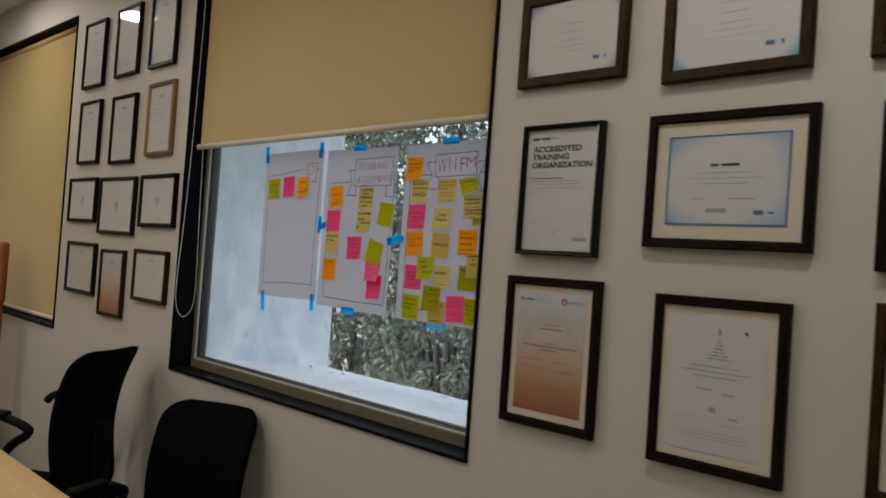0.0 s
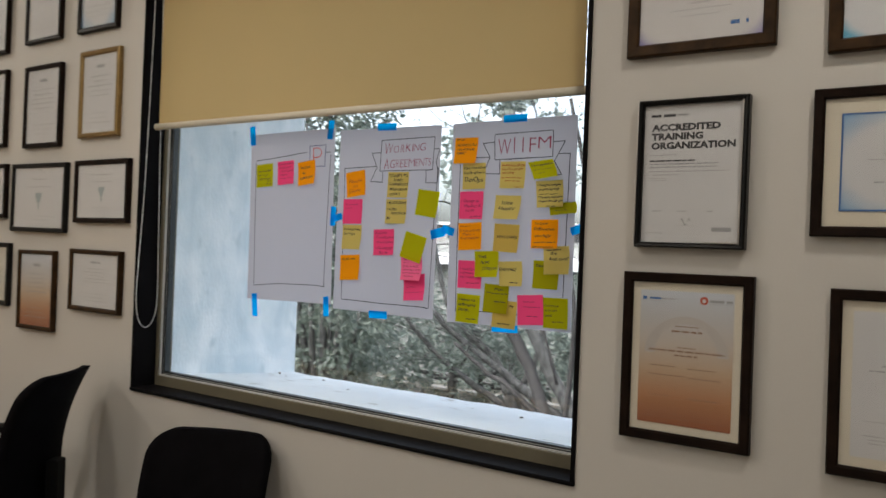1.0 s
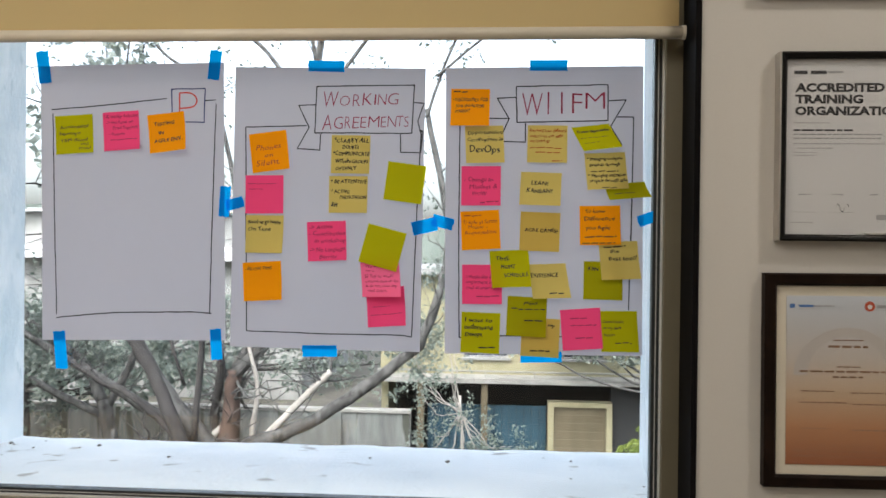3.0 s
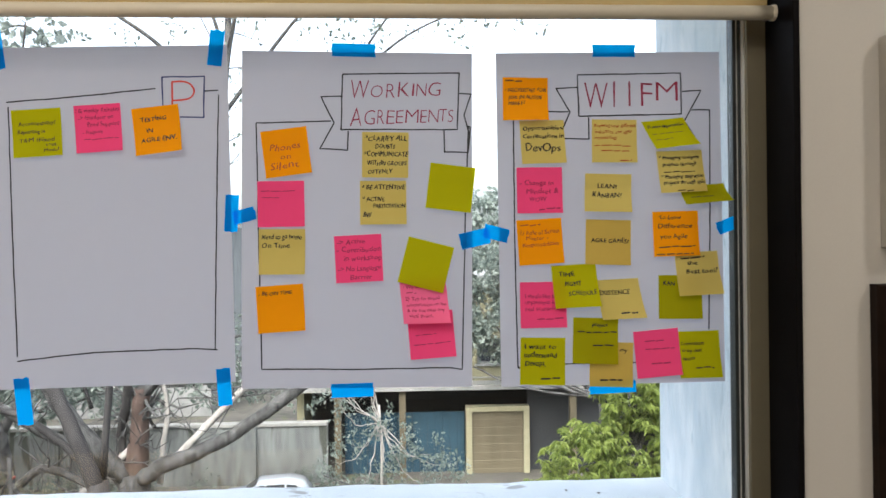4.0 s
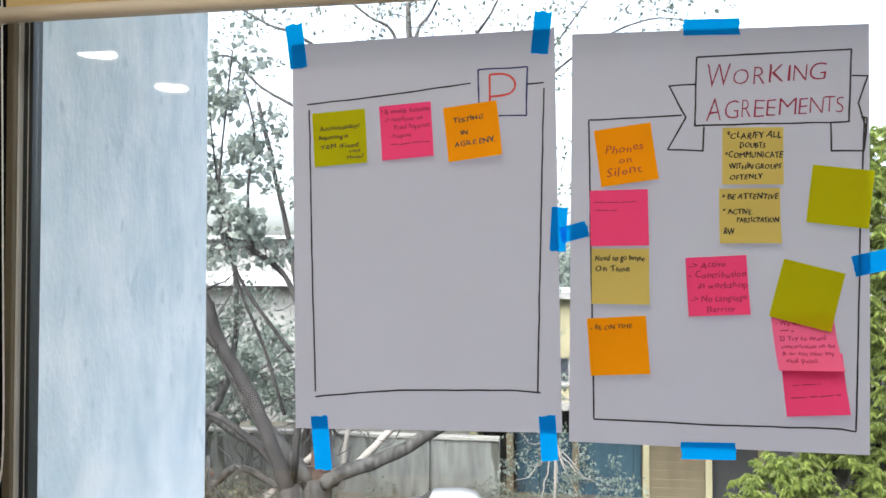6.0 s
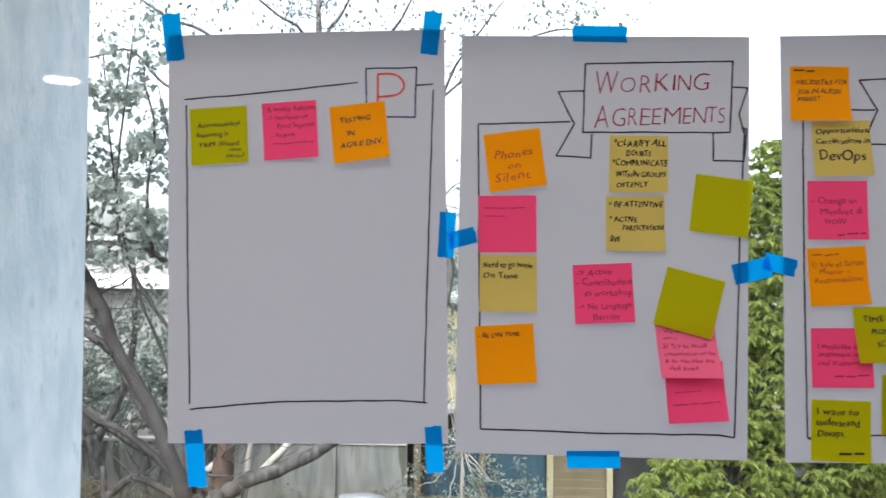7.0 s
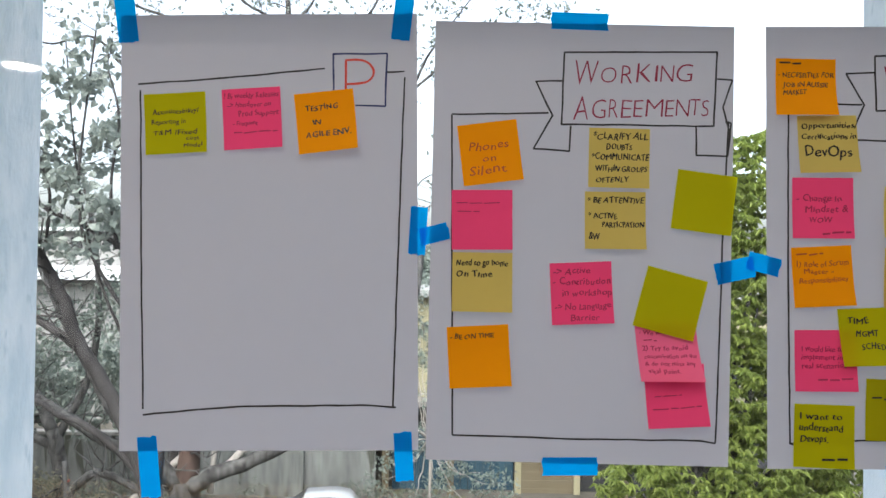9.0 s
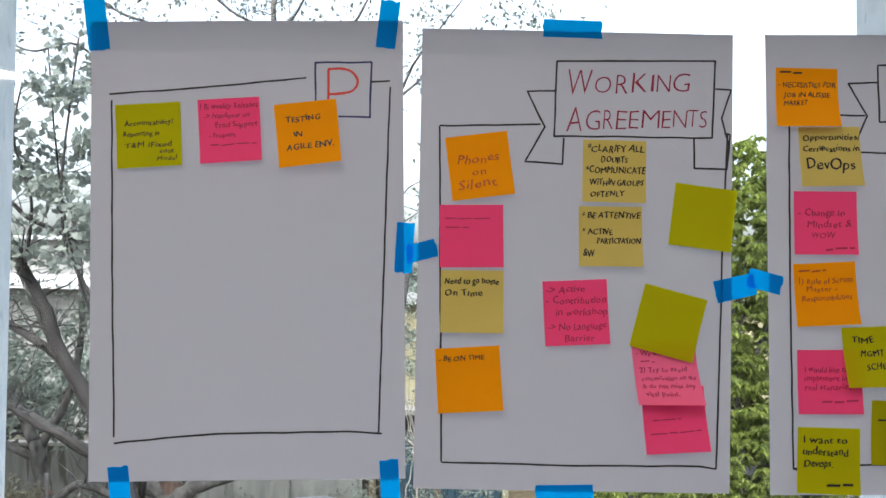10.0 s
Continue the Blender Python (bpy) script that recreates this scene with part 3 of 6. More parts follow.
def stroke(ob, name, points, material, width=0.0022, label=""):
    """A drawn marker line: a narrow, slightly uneven band on the sheet."""
    ox, oz = ob.location.x, ob.location.z
    verts, faces = [], []
    seq = []
    for (xa, za), (xb, zb) in zip(points, points[1:]):
        n = max(2, int(math.hypot(xb - xa, zb - za) / 0.012))
        for k in range(n):
            f = k / n
            seq.append((xa + (xb - xa) * f, za + (zb - za) * f, (xb - xa, zb - za)))
        seq.append((xb, zb, (xb - xa, zb - za)))
    for k, (x, z, (dx, dz)) in enumerate(seq):
        L = math.hypot(dx, dz)
        nx, nz = -dz / L, dx / L
        wob = 0.0007 * noise.noise((x * 40, z * 40, 2.0))
        hw = width / 2 * (1 + 0.25 * noise.noise((x * 90, z * 90, 7.0)))
        for sgn in (-1, 1):
            px, pz = x + nx * (wob + sgn * hw), z + nz * (wob + sgn * hw)
            verts.append((px - ox, lift(px, pz) - 0.0005 - GY, pz - oz))
    for k in range(len(seq) - 1):
        faces.append((2 * k, 2 * k + 1, 2 * k + 3, 2 * k + 2))
    return as_object(name, verts, faces, material, ob, label)


def glyph(body, bold):
    """Verts and faces of one letter in the built-in font, fitted to a unit square."""
    cu = bpy.data.curves.new("letter", "FONT")
    cu.body, cu.size, cu.resolution_u, cu.offset = body, 1.0, 3, bold
    ob = bpy.data.objects.new("letter", cu)
    me = bpy.data.meshes.new_from_object(ob)
    v = [tuple(q.co) for q in me.vertices]
    f = [tuple(q.vertices) for q in me.polygons]
    bpy.data.objects.remove(ob)
    bpy.data.curves.remove(cu)
    bpy.data.meshes.remove(me)
    x0, x1 = min(q[0] for q in v), max(q[0] for q in v)
    y0, y1 = min(q[1] for q in v), max(q[1] for q in v)
    return [((q[0] - x0) / (x1 - x0), (q[1] - y0) / (y1 - y0)) for q in v], f


def heading(ob, letters, material, lean=0.0):
    """Marker capitals, one by one: (letter, left, right, foot, head)."""
    for k, (ch, xa, xb, za, zb) in enumerate(letters):
        v, f = glyph(ch, -0.016)
        out = []
        for u, t in v:
            x = xa + (xb - xa) * u + lean * (zb - za) * (t - 0.5) + 0.0009 * noise.noise((u * 1.7, t * 2.1, k * 3.7 + xa * 50))
            z = za + (zb - za) * t + 0.0010 * noise.noise((u * 1.9, t * 1.6, k * 5.1 + 9))
            out.append((x - ob.location.x, lift(x, z) - 0.0006 - GY, z - ob.location.z))
        as_object("letter", out, f, material, ob)


park = sheet(-2.581, 1.603, 0.365, 0.535, 0.9, "white flipchart sheet headed P, mostly blank, taped to glass")
agree = sheet(-2.199, 1.594, 0.367, 0.537, -0.6, "white flipchart sheet headed working agreements, taped to glass")
gain = sheet(-1.789, 1.593, 0.368, 0.539, 0.4, "white flipchart sheet headed WIIFM, crowded with notes")

stroke(park, "border_line", [(-2.745, 1.782), (-2.636, 1.791), (-2.515, 1.804)], MARKER)
stroke(park, "border_line", [(-2.742, 1.775), (-2.737, 1.573), (-2.731, 1.384)], MARKER)
stroke(park, "border_line", [(p.x, p.z) for p in smooth_path([(-2.731, 0, 1.377), (-2.615, 0, 1.388), (-2.464, 0, 1.392), (-2.422, 0, 1.390)], 4)], MARKER)
stroke(park, "border_line", [(-2.417, 1.794), (-2.422, 1.577), (-2.426, 1.389)], MARKER)
stroke(park, "border_line", [(-2.439, 1.800), (-2.417, 1.801)], MARKER)
stroke(park, "title_box", [(-2.504, 1.770), (-2.505, 1.822), (-2.439, 1.823), (-2.440, 1.758), (-2.477, 1.759)], BLUE_MARKER, label="blue marker box round the letter")
stroke(park, "letter", [(-2.489, 1.770), (-2.489, 1.814)], SCARLET_MARKER, 0.0028, "red letter P in marker")
stroke(park, "letter_bowl", [(p.x, p.z) for p in smooth_path([(-2.490, 0, 1.814), (-2.472, 0, 1.815), (-2.461, 0, 1.811), (-2.455, 0, 1.802), (-2.457, 0, 1.793), (-2.466, 0, 1.787), (-2.489, 0, 1.785)], 4)], SCARLET_MARKER, 0.0028)
stroke(agree, "border_line", [(-2.240, 1.752), (-2.358, 1.749)], MARKER)
stroke(agree, "border_line", [(-2.358, 1.749), (-2.356, 1.560), (-2.353, 1.358)], MARKER)
stroke(agree, "border_line", [(-2.353, 1.358), (-2.202, 1.355), (-2.052, 1.355), (-2.034, 1.352)], MARKER)
stroke(agree, "border_line", [(-2.020, 1.744), (-2.026, 1.616), (-2.031, 1.451), (-2.034, 1.352)], MARKER)
stroke(agree, "title_box", [(-2.221, 1.827), (-2.034, 1.829), (-2.038, 1.738), (-2.224, 1.738), (-2.221, 1.827)], MARKER)
stroke(agree, "ribbon_end", [(-2.221, 1.792), (-2.256, 1.791), (-2.235, 1.749), (-2.258, 1.708), (-2.214, 1.705), (-2.213, 1.736)], MARKER)
stroke(agree, "ribbon_end", [(-2.034, 1.796), (-2.015, 1.795), (-2.027, 1.761), (-2.018, 1.727), (-2.021, 1.701), (-2.059, 1.702), (-2.059, 1.737)], MARKER)
stroke(agree, "ribbon_fold", [(-2.024, 1.743), (-2.017, 1.742), (-2.021, 1.701)], MARKER)
heading(agree, [("W", -2.209, -2.180, 1.787, 1.817), ("O", -2.176, -2.157, 1.790, 1.809), ("R", -2.151, -2.137, 1.789, 1.811), ("K", -2.132, -2.114, 1.791, 1.814), ("I", -2.1095, -2.107, 1.792, 1.812), ("N", -2.103, -2.087, 1.792, 1.812), ("G", -2.084, -2.064, 1.792, 1.814)], RED_MARKER, 0.10)
heading(agree, [("A", -2.209, -2.191, 1.744, 1.773), ("G", -2.187, -2.170, 1.746, 1.769), ("R", -2.166, -2.155, 1.747, 1.769), ("E", -2.151, -2.139, 1.747, 1.769), ("E", -2.136, -2.125, 1.748, 1.769), ("M", -2.121, -2.100, 1.749, 1.770), ("E", -2.097, -2.087, 1.749, 1.769), ("N", -2.084, -2.068, 1.750, 1.770), ("T", -2.067, -2.055, 1.751, 1.771), ("S", -2.053, -2.044, 1.750, 1.770)], RED_MARKER, 0.08)
stroke(gain, "border_line", [(-1.947, 1.767), (-1.947, 1.542), (-1.944, 1.353), (-1.937, 1.351)], MARKER)
stroke(gain, "border_line", [(-1.943, 1.353), (-1.855, 1.358), (-1.715, 1.358)], MARKER)
stroke(gain, "border_line", [(-1.654, 1.769), (-1.624, 1.769), (-1.626, 1.574), (-1.629, 1.410)], MARKER)
stroke(gain, "border_line", [(-1.947, 1.767), (-1.857, 1.766)], MARKER)
stroke(gain, "title_box", [(-1.842, 1.826), (-1.672, 1.829), (-1.671, 1.762), (-1.840, 1.759), (-1.842, 1.826)], MARKER)
stroke(gain, "ribbon_end", [(-1.841, 1.806), (-1.877, 1.804), (-1.855, 1.766), (-1.870, 1.731)], MARKER)
stroke(gain, "ribbon_end", [(-1.867, 1.723), (-1.824, 1.722), (-1.824, 1.757)], MARKER)
stroke(gain, "ribbon_end", [(-1.670, 1.799), (-1.638, 1.801), (-1.666, 1.751), (-1.645, 1.717), (-1.659, 1.715)], MARKER)
heading(gain, [("W", -1.831, -1.793, 1.771, 1.813), ("I", -1.7835, -1.7805, 1.774, 1.815), ("I", -1.758, -1.755, 1.775, 1.815), ("F", -1.738, -1.719, 1.776, 1.813), ("M", -1.713, -1.677, 1.784, 1.815)], RED_MARKER)

# ---- sticky notes ----


def note(cx, cz, w, h, rot, colour, layer, curl, ink, lines, label, skew=0.0):
    """A sticky note: stuck along its top, its foot curling off the sheet. lines: (words, left, baseline from the top, width, capital height), in parts of the
    note's size; words of None give a plain bar."""
    n = 8

    def place(u, v):
        # u, v from the note's middle, in metres; v up
        f = 0.5 - v / h
        side = u / w
        out = 0.0016 + 0.0011 * layer + curl * (max(0.0, f - 0.15) ** 2) * (1 + 0.8 * side) + 0.0004 * noise.noise((u * 40, v * 40, cx * 9))
        return (u + skew * f * w, -(out + 0.003), v)

    bm = bmesh.new()
    g = [[bm.verts.new(place(w * (i / n - 0.5), h * (0.5 - j / n))) for i in range(n + 1)] for j in range(n + 1)]
    for j in range(n):
        for i in range(n):
            bm.faces.new((g[j][i], g[j + 1][i], g[j + 1][i + 1], g[j][i + 1]))
    ob = part("sticky_note", bm, NOTE[colour], smooth=True)
    ob.matrix_basis = pose(cx, GY - 0.0008, cz, 0, -rot, 0)
    tagged(ob, label, "sticky note", "sticky notes on the sheets")
    verts, faces = [], []
    for words, left, base, width, cap in lines:
        if words is None:
            # word-long dashes
            tv, tf = [], []
            rb = random.Random(int(abs(cx * 1000) + base * 100))
            x = 0.0
            while x < width * w - 0.002:
                e = min(width * w, x + rb.uniform(0.10, 0.26) * w)
                wob = rb.uniform(-0.15, 0.15) * cap * h
                p = len(tv)
                tv += [(x, wob), (e, wob + 0.0003), (e, cap * h * 0.34 + wob), (x, cap * h * 0.31 + wob)]
                tf.append((p, p + 1, p + 2, p + 3))
                x = e + 0.035 * w
        else:
            tv, tf = text_mesh(words, width * w, cap * h)
            # a felt tip's second edge, a hair beside the first
            k = len(tv)
            tip = 0.0006 if ink is MARKER else 0.0003
            tv = tv + [(x + tip, y + tip * 0.4) for x, y in tv]
            tf = tf + [tuple(i + k for i in q) for q in tf]
        o = len(verts)
        for x, y in tv:
            x2 = x + 0.0006 * noise.noise((x * 160, y * 110, cx * 3 + base))
            y2 = y + 0.0009 * noise.noise((x * 110, base * 5, cz * 3))
            p = place((left - 0.5) * w + x2 + 0.12 * y2, (0.5 - base) * h + y2)
            verts.append((p[0], p[1] - 0.0004, p[2]))
        faces += [tuple(i + o for i in f) for f in tf]
    if faces:
        tagged(as_object("writing", verts, faces, ink, ob, "handwriting in dark pen" if ink is MARKER else "faint handwriting"), kind="stuff")
    return ob


BAR_LINE = None
note(-2.697, 1.734, 0.076, 0.075, 3.6, "green", 0, 0.004, PEN_GREY, [("Accountability/", 0.13, 0.34, 0.74, 0.085), ("Reporting in", 0.10, 0.51, 0.56, 0.085), ("T&M /Fixed", 0.12, 0.69, 0.72, 0.085), ("cost", 0.66, 0.79, 0.22, 0.07), ("Model", 0.62, 0.90, 0.30, 0.07)], "lime green sticky note with handwriting on the P sheet")
note(-2.603, 1.741, 0.072, 0.075, 3.9, "pink", 0, 0.004, PEN_PINK, [("! Bi weekly Releases", 0.03, 0.16, 0.93, 0.09), ("-> Handover on", 0.08, 0.31, 0.74, 0.085), ("Prod Support", 0.25, 0.46, 0.70, 0.09), ("- Frequent", 0.16, 0.61, 0.42, 0.075), (BAR_LINE, 0.18, 0.74, 0.74, 0.06)], "bright pink sticky note with faint writing on the P sheet")
note(-2.512, 1.738, 0.073, 0.075, 6.6, "orange", 0, 0.011, MARKER, [("TESTING", 0.15, 0.30, 0.56, 0.095), ("IN", 0.26, 0.53, 0.14, 0.085), ("AGILE ENV.", 0.14, 0.74, 0.76, 0.10)], "orange sticky note reading testing in agile env")
note(-2.311, 1.702, 0.073, 0.075, 7.2, "orange", 0, 0.006, PEN_ORANGE, [("Phones", 0.15, 0.45, 0.66, 0.13), ("on", 0.36, 0.64, 0.22, 0.11), ("Silent", 0.12, 0.84, 0.62, 0.15)], "orange sticky note reading phones on silent")
note(-2.320, 1.620, 0.074, 0.073, 0.6, "pink", 0, 0.003, PEN_PINK, [(BAR_LINE, 0.08, 0.23, 0.72, 0.05), (BAR_LINE, 0.10, 0.37, 0.36, 0.05)], "bright pink sticky note with two faint lines")
note(-2.319, 1.544, 0.073, 0.072, -0.2, "yellow", 0, 0.009, MARKER, [("Need to go home", 0.06, 0.22, 0.86, 0.11), ("On Time", 0.06, 0.42, 0.60, 0.11)], "pale yellow sticky note reading need to go home on time")
note(-2.322, 1.454, 0.075, 0.074, 3.5, "orange", 0, 0.009, PEN_GREY, [("- BE ON TIME", 0.05, 0.21, 0.70, 0.085)], "orange sticky note reading be on time")
note(-2.154, 1.697, 0.074, 0.073, -1.0, "yellow", 1, 0.004, MARKER, [("*CLARIFY ALL", 0.06, 0.19, 0.90, 0.115), ("DOUBTS", 0.28, 0.36, 0.42, 0.10), ("*COMMUNICATE", 0.04, 0.53, 0.94, 0.11), ("WITHIN GROUPS", 0.10, 0.73, 0.85, 0.10), ("OFTENLY", 0.12, 0.91, 0.53, 0.095)], "pale yellow sticky note listing clarify and communicate rules")
note(-2.158, 1.621, 0.074, 0.070, 0.0, "yellow", 0, 0.007, MARKER, [("* BE ATTENTIVE", 0.04, 0.20, 0.92, 0.11), ("* ACTIVE", 0.05, 0.47, 0.48, 0.105), ("PARTICPATION", 0.28, 0.62, 0.68, 0.10), ("&W", 0.06, 0.84, 0.17, 0.13)], "pale yellow sticky note asking for active participation")
note(-2.050, 1.644, 0.073, 0.073, -7.3, "green", 0, 0.004, MARKER, [], "blank lime green sticky note, tilted")
note(-2.198, 1.532, 0.075, 0.075, 2.7, "pink", 0, 0.006, PEN_PINK, [("-> Active", 0.05, 0.18, 0.60, 0.11), ("- Contribution", 0.04, 0.36, 0.93, 0.11), ("in workshop", 0.18, 0.54, 0.80, 0.11), ("-> No Language", 0.05, 0.76, 0.90, 0.11), ("Barrier", 0.30, 0.94, 0.46, 0.10)], "bright pink sticky note on active contribution in workshop")
note(-2.083, 1.409, 0.073, 0.074, 4.3, "pink", 0, 0.011, PEN_PINK, [(BAR_LINE, 0.15, 0.50, 0.45, 0.05), (BAR_LINE, 0.10, 0.70, 0.8, 0.06)], "bright pink sticky note tucked under a lighter one")
note(-2.096, 1.462, 0.074, 0.068, 1.5, "rose", 1, 0.020, PEN_PINK, [("- We will learn", 0.06, 0.18, 0.66, 0.08), (BAR_LINE, 0.12, 0.30, 0.22, 0.06), ("2) Try to avoid", 0.08, 0.46, 0.74, 0.085), ("concentration on the", 0.10, 0.60, 0.84, 0.075), ("& do not miss any", 0.10, 0.73, 0.80, 0.075), ("vital point.", 0.13, 0.86, 0.52, 0.08)], "light pink sticky note with small faint writing", skew=0.07)
note(-2.091, 1.521, 0.075, 0.075, -14.7, "green", 2, 0.004, MARKER, [], "blank lime green sticky note, steeply tilted")
note(-1.901, 1.717, 0.072, 0.070, 1.1, "yellow", 0, 0.006, MARKER, [("Opportunities/", 0.06, 0.22, 0.93, 0.10), ("Certifications in", 0.05, 0.41, 0.92, 0.10), ("DevOps", 0.08, 0.72, 0.80, 0.19)], "pale yellow sticky note on opportunities in DevOps", skew=0.03)
note(-1.928, 1.786, 0.073, 0.070, -0.6, "orange", 1, 0.011, PEN_GREY, [(BAR_LINE, 0.06, 0.10, 0.36, 0.10), ("- NECESSITIES FOR", 0.04, 0.33, 0.92, 0.09), ("JOB IN AUSSIE", 0.12, 0.50, 0.74, 0.09), ("MARKET", 0.12, 0.64, 0.38, 0.09)], "orange sticky note on job necessities in the market")
note(-1.906, 1.639, 0.074, 0.074, 0.2, "pink", 0, 0.004, PEN_PINK, [("- Change in", 0.06, 0.39, 0.74, 0.11), ("Mindset &", 0.20, 0.57, 0.70, 0.11), ("WOW", 0.26, 0.74, 0.38, 0.10), (BAR_LINE, 0.48, 0.93, 0.46, 0.10)], "bright pink sticky note on change in mindset")
note(-1.906, 1.556, 0.073, 0.073, 3.2, "orange", 0, 0.006, PEN_ORANGE, [(BAR_LINE, 0.08, 0.14, 0.45, 0.09), ("1) Role of Scrum", 0.07, 0.33, 0.86, 0.10), ("Master -", 0.18, 0.46, 0.50, 0.09), ("Responsibilities", 0.10, 0.60, 0.80, 0.09)], "orange sticky note on the role of scrum master")
note(-1.902, 1.454, 0.075, 0.074, 0.6, "pink", 0, 0.004, PEN_PINK, [("I would like to", 0.10, 0.35, 0.68, 0.09), ("implement in", 0.10, 0.48, 0.66, 0.09), ("real scenarios", 0.10, 0.62, 0.72, 0.09), (BAR_LINE, 0.36, 0.82, 0.56, 0.09)], "bright pink sticky note half hidden by a green one")
note(-1.851, 1.484, 0.073, 0.069, 2.7, "green", 1, 0.015, MARKER, [("TIME", 0.14, 0.27, 0.36, 0.11), ("MGMT", 0.26, 0.50, 0.36, 0.11), ("SCHEDULE", 0.32, 0.72, 0.62, 0.11)], "lime green sticky note reading time mgmt schedule", skew=0.04)
note(-1.904, 1.363, 0.073, 0.076, -1.5, "green", 0, 0.004, MARKER, [("I want to", 0.08, 0.24, 0.70, 0.11), ("understand", 0.08, 0.42, 0.72, 0.12), ("Devops.", 0.10, 0.60, 0.46, 0.12), (BAR_LINE, 0.46, 0.88, 0.44, 0.12)], "lime green sticky note asking to understand devops")
note(-1.783, 1.718, 0.074, 0.070, -0.6, "yellow", 0, 0.005, PEN_ORANGE, [("Knowing how different", 0.05, 0.18, 0.92, 0.09), ("industries use agile", 0.06, 0.32, 0.82, 0.08), ("methodology", 0.06, 0.45, 0.50, 0.08), (BAR_LINE, 0.06, 0.62, 0.80, 0.08), (BAR_LINE, 0.20, 0.74, 0.62, 0.08), (BAR_LINE, 0.62, 0.95, 0.25, 0.09)], "pale yellow sticky note with brown writing under the banner")
note(-1.702, 1.729, 0.070, 0.047, 6.0, "green", 2, 0.016, MARKER, [("1) more opportunities", 0.08, 0.27, 0.84, 0.11), (BAR_LINE, 0.10, 0.50, 0.72, 0.06), (BAR_LINE, 0.12, 0.70, 0.40, 0.06)], "lime green sticky note curling off the sheet", skew=0.26)
note(-1.794, 1.634, 0.076, 0.062, -1.5, "yellow", 0, 0.014, MARKER, [("LEAN?", 0.26, 0.38, 0.42, 0.12), ("KANBAN?", 0.16, 0.62, 0.62, 0.13)], "pale yellow sticky note reading lean kanban", skew=-0.02)
note(-1.795, 1.554, 0.074, 0.073, -1.9, "tan", 0, 0.005, MARKER, [("AGILE GAMES?", 0.12, 0.50, 0.82, 0.10)], "dull yellow sticky note reading agile games")
note(-1.780, 1.462, 0.070, 0.064, 2.9, "yellow", 0, 0.016, MARKER, [("EXISTENCE", 0.02, 0.38, 0.72, 0.12), (BAR_LINE, 0.45, 0.88, 0.38, 0.12)], "pale yellow sticky note partly under a green one", skew=0.10)
note(-1.792, 1.356, 0.071, 0.072, -2.2, "tan", 0, 0.004, MARKER, [("my", 0.68, 0.22, 0.18, 0.09), (BAR_LINE, 0.24, 0.86, 0.52, 0.12)], "tan sticky note hanging below an olive one")
note(-1.818, 1.395, 0.074, 0.074, -2.1, "olive", 1, 0.006, MARKER, [("project", 0.42, 0.19, 0.34, 0.09), (BAR_LINE, 0.10, 0.33, 0.86, 0.09), (BAR_LINE, 0.44, 0.62, 0.46, 0.10)], "olive green sticky note over a tan one")
note(-1.676, 1.668, 0.075, 0.068, 2.0, "yellow", 1, 0.008, MARKER, [("* Managing complex", 0.04, 0.20, 0.88, 0.09), ("projects through", 0.10, 0.36, 0.74, 0.09), (BAR_LINE, 0.12, 0.52, 0.68, 0.08), ("* Managing migration", 0.04, 0.66, 0.92, 0.09), ("projects through agile", 0.08, 0.80, 0.90, 0.09), (BAR_LINE, 0.36, 0.97, 0.36, 0.08)], "pale yellow sticky note dense with writing", skew=0.06)
note(-1.639, 1.631, 0.075, 0.030, 4.7, "olive", 0, 0.018, MARKER, [(BAR_LINE, 0.18, 0.66, 0.55, 0.12)], "olive green sticky note folded outward past the sheet", skew=0.10)
note(-1.677, 1.464, 0.072, 0.071, -0.6, "olive", 0, 0.005, MARKER, [("KAN", 0.10, 0.24, 0.26, 0.10)], "olive green sticky note behind a yellow one")
note(-1.649, 1.502, 0.071, 0.070, 2.9, "yellow", 1, 0.013, MARKER, [(BAR_LINE, 0.12, 0.14, 0.56, 0.10), ("the", 0.26, 0.30, 0.24, 0.10), ("Best tool?", 0.22, 0.50, 0.72, 0.12)], "pale yellow sticky note reading the best tool", skew=0.04)
note(-1.684, 1.567, 0.075, 0.073, 1.2, "orange", 2, 0.005, PEN_GREY, [("To know", 0.12, 0.18, 0.50, 0.09), ("Difference", 0.10, 0.38, 0.76, 0.11), ("you Agile", 0.14, 0.60, 0.60, 0.10), (BAR_LINE, 0.12, 0.80, 0.78, 0.09), (BAR_LINE, 0.06, 0.96, 0.80, 0.08)], "orange sticky note over a yellow one")
note(-1.648, 1.370, 0.069, 0.076, 0.9, "green", 0, 0.006, PEN_GREY, [("Communicate", 0.06, 0.30, 0.56, 0.08), ("to my client", 0.08, 0.45, 0.48, 0.08), ("team", 0.08, 0.62, 0.28, 0.08), (BAR_LINE, 0.38, 0.80, 0.44, 0.09)], "lime green sticky note at the sheet's lower corner", skew=0.05)
note(-1.716, 1.373, 0.074, 0.076, 4.6, "pink", 1, 0.005, PEN_PINK, [(BAR_LINE, 0.24, 0.24, 0.42, 0.07), (BAR_LINE, 0.24, 0.42, 0.64, 0.07), (BAR_LINE, 0.34, 0.72, 0.46, 0.08)], "bright pink sticky note overlapping a green one")

# ---- tape ----


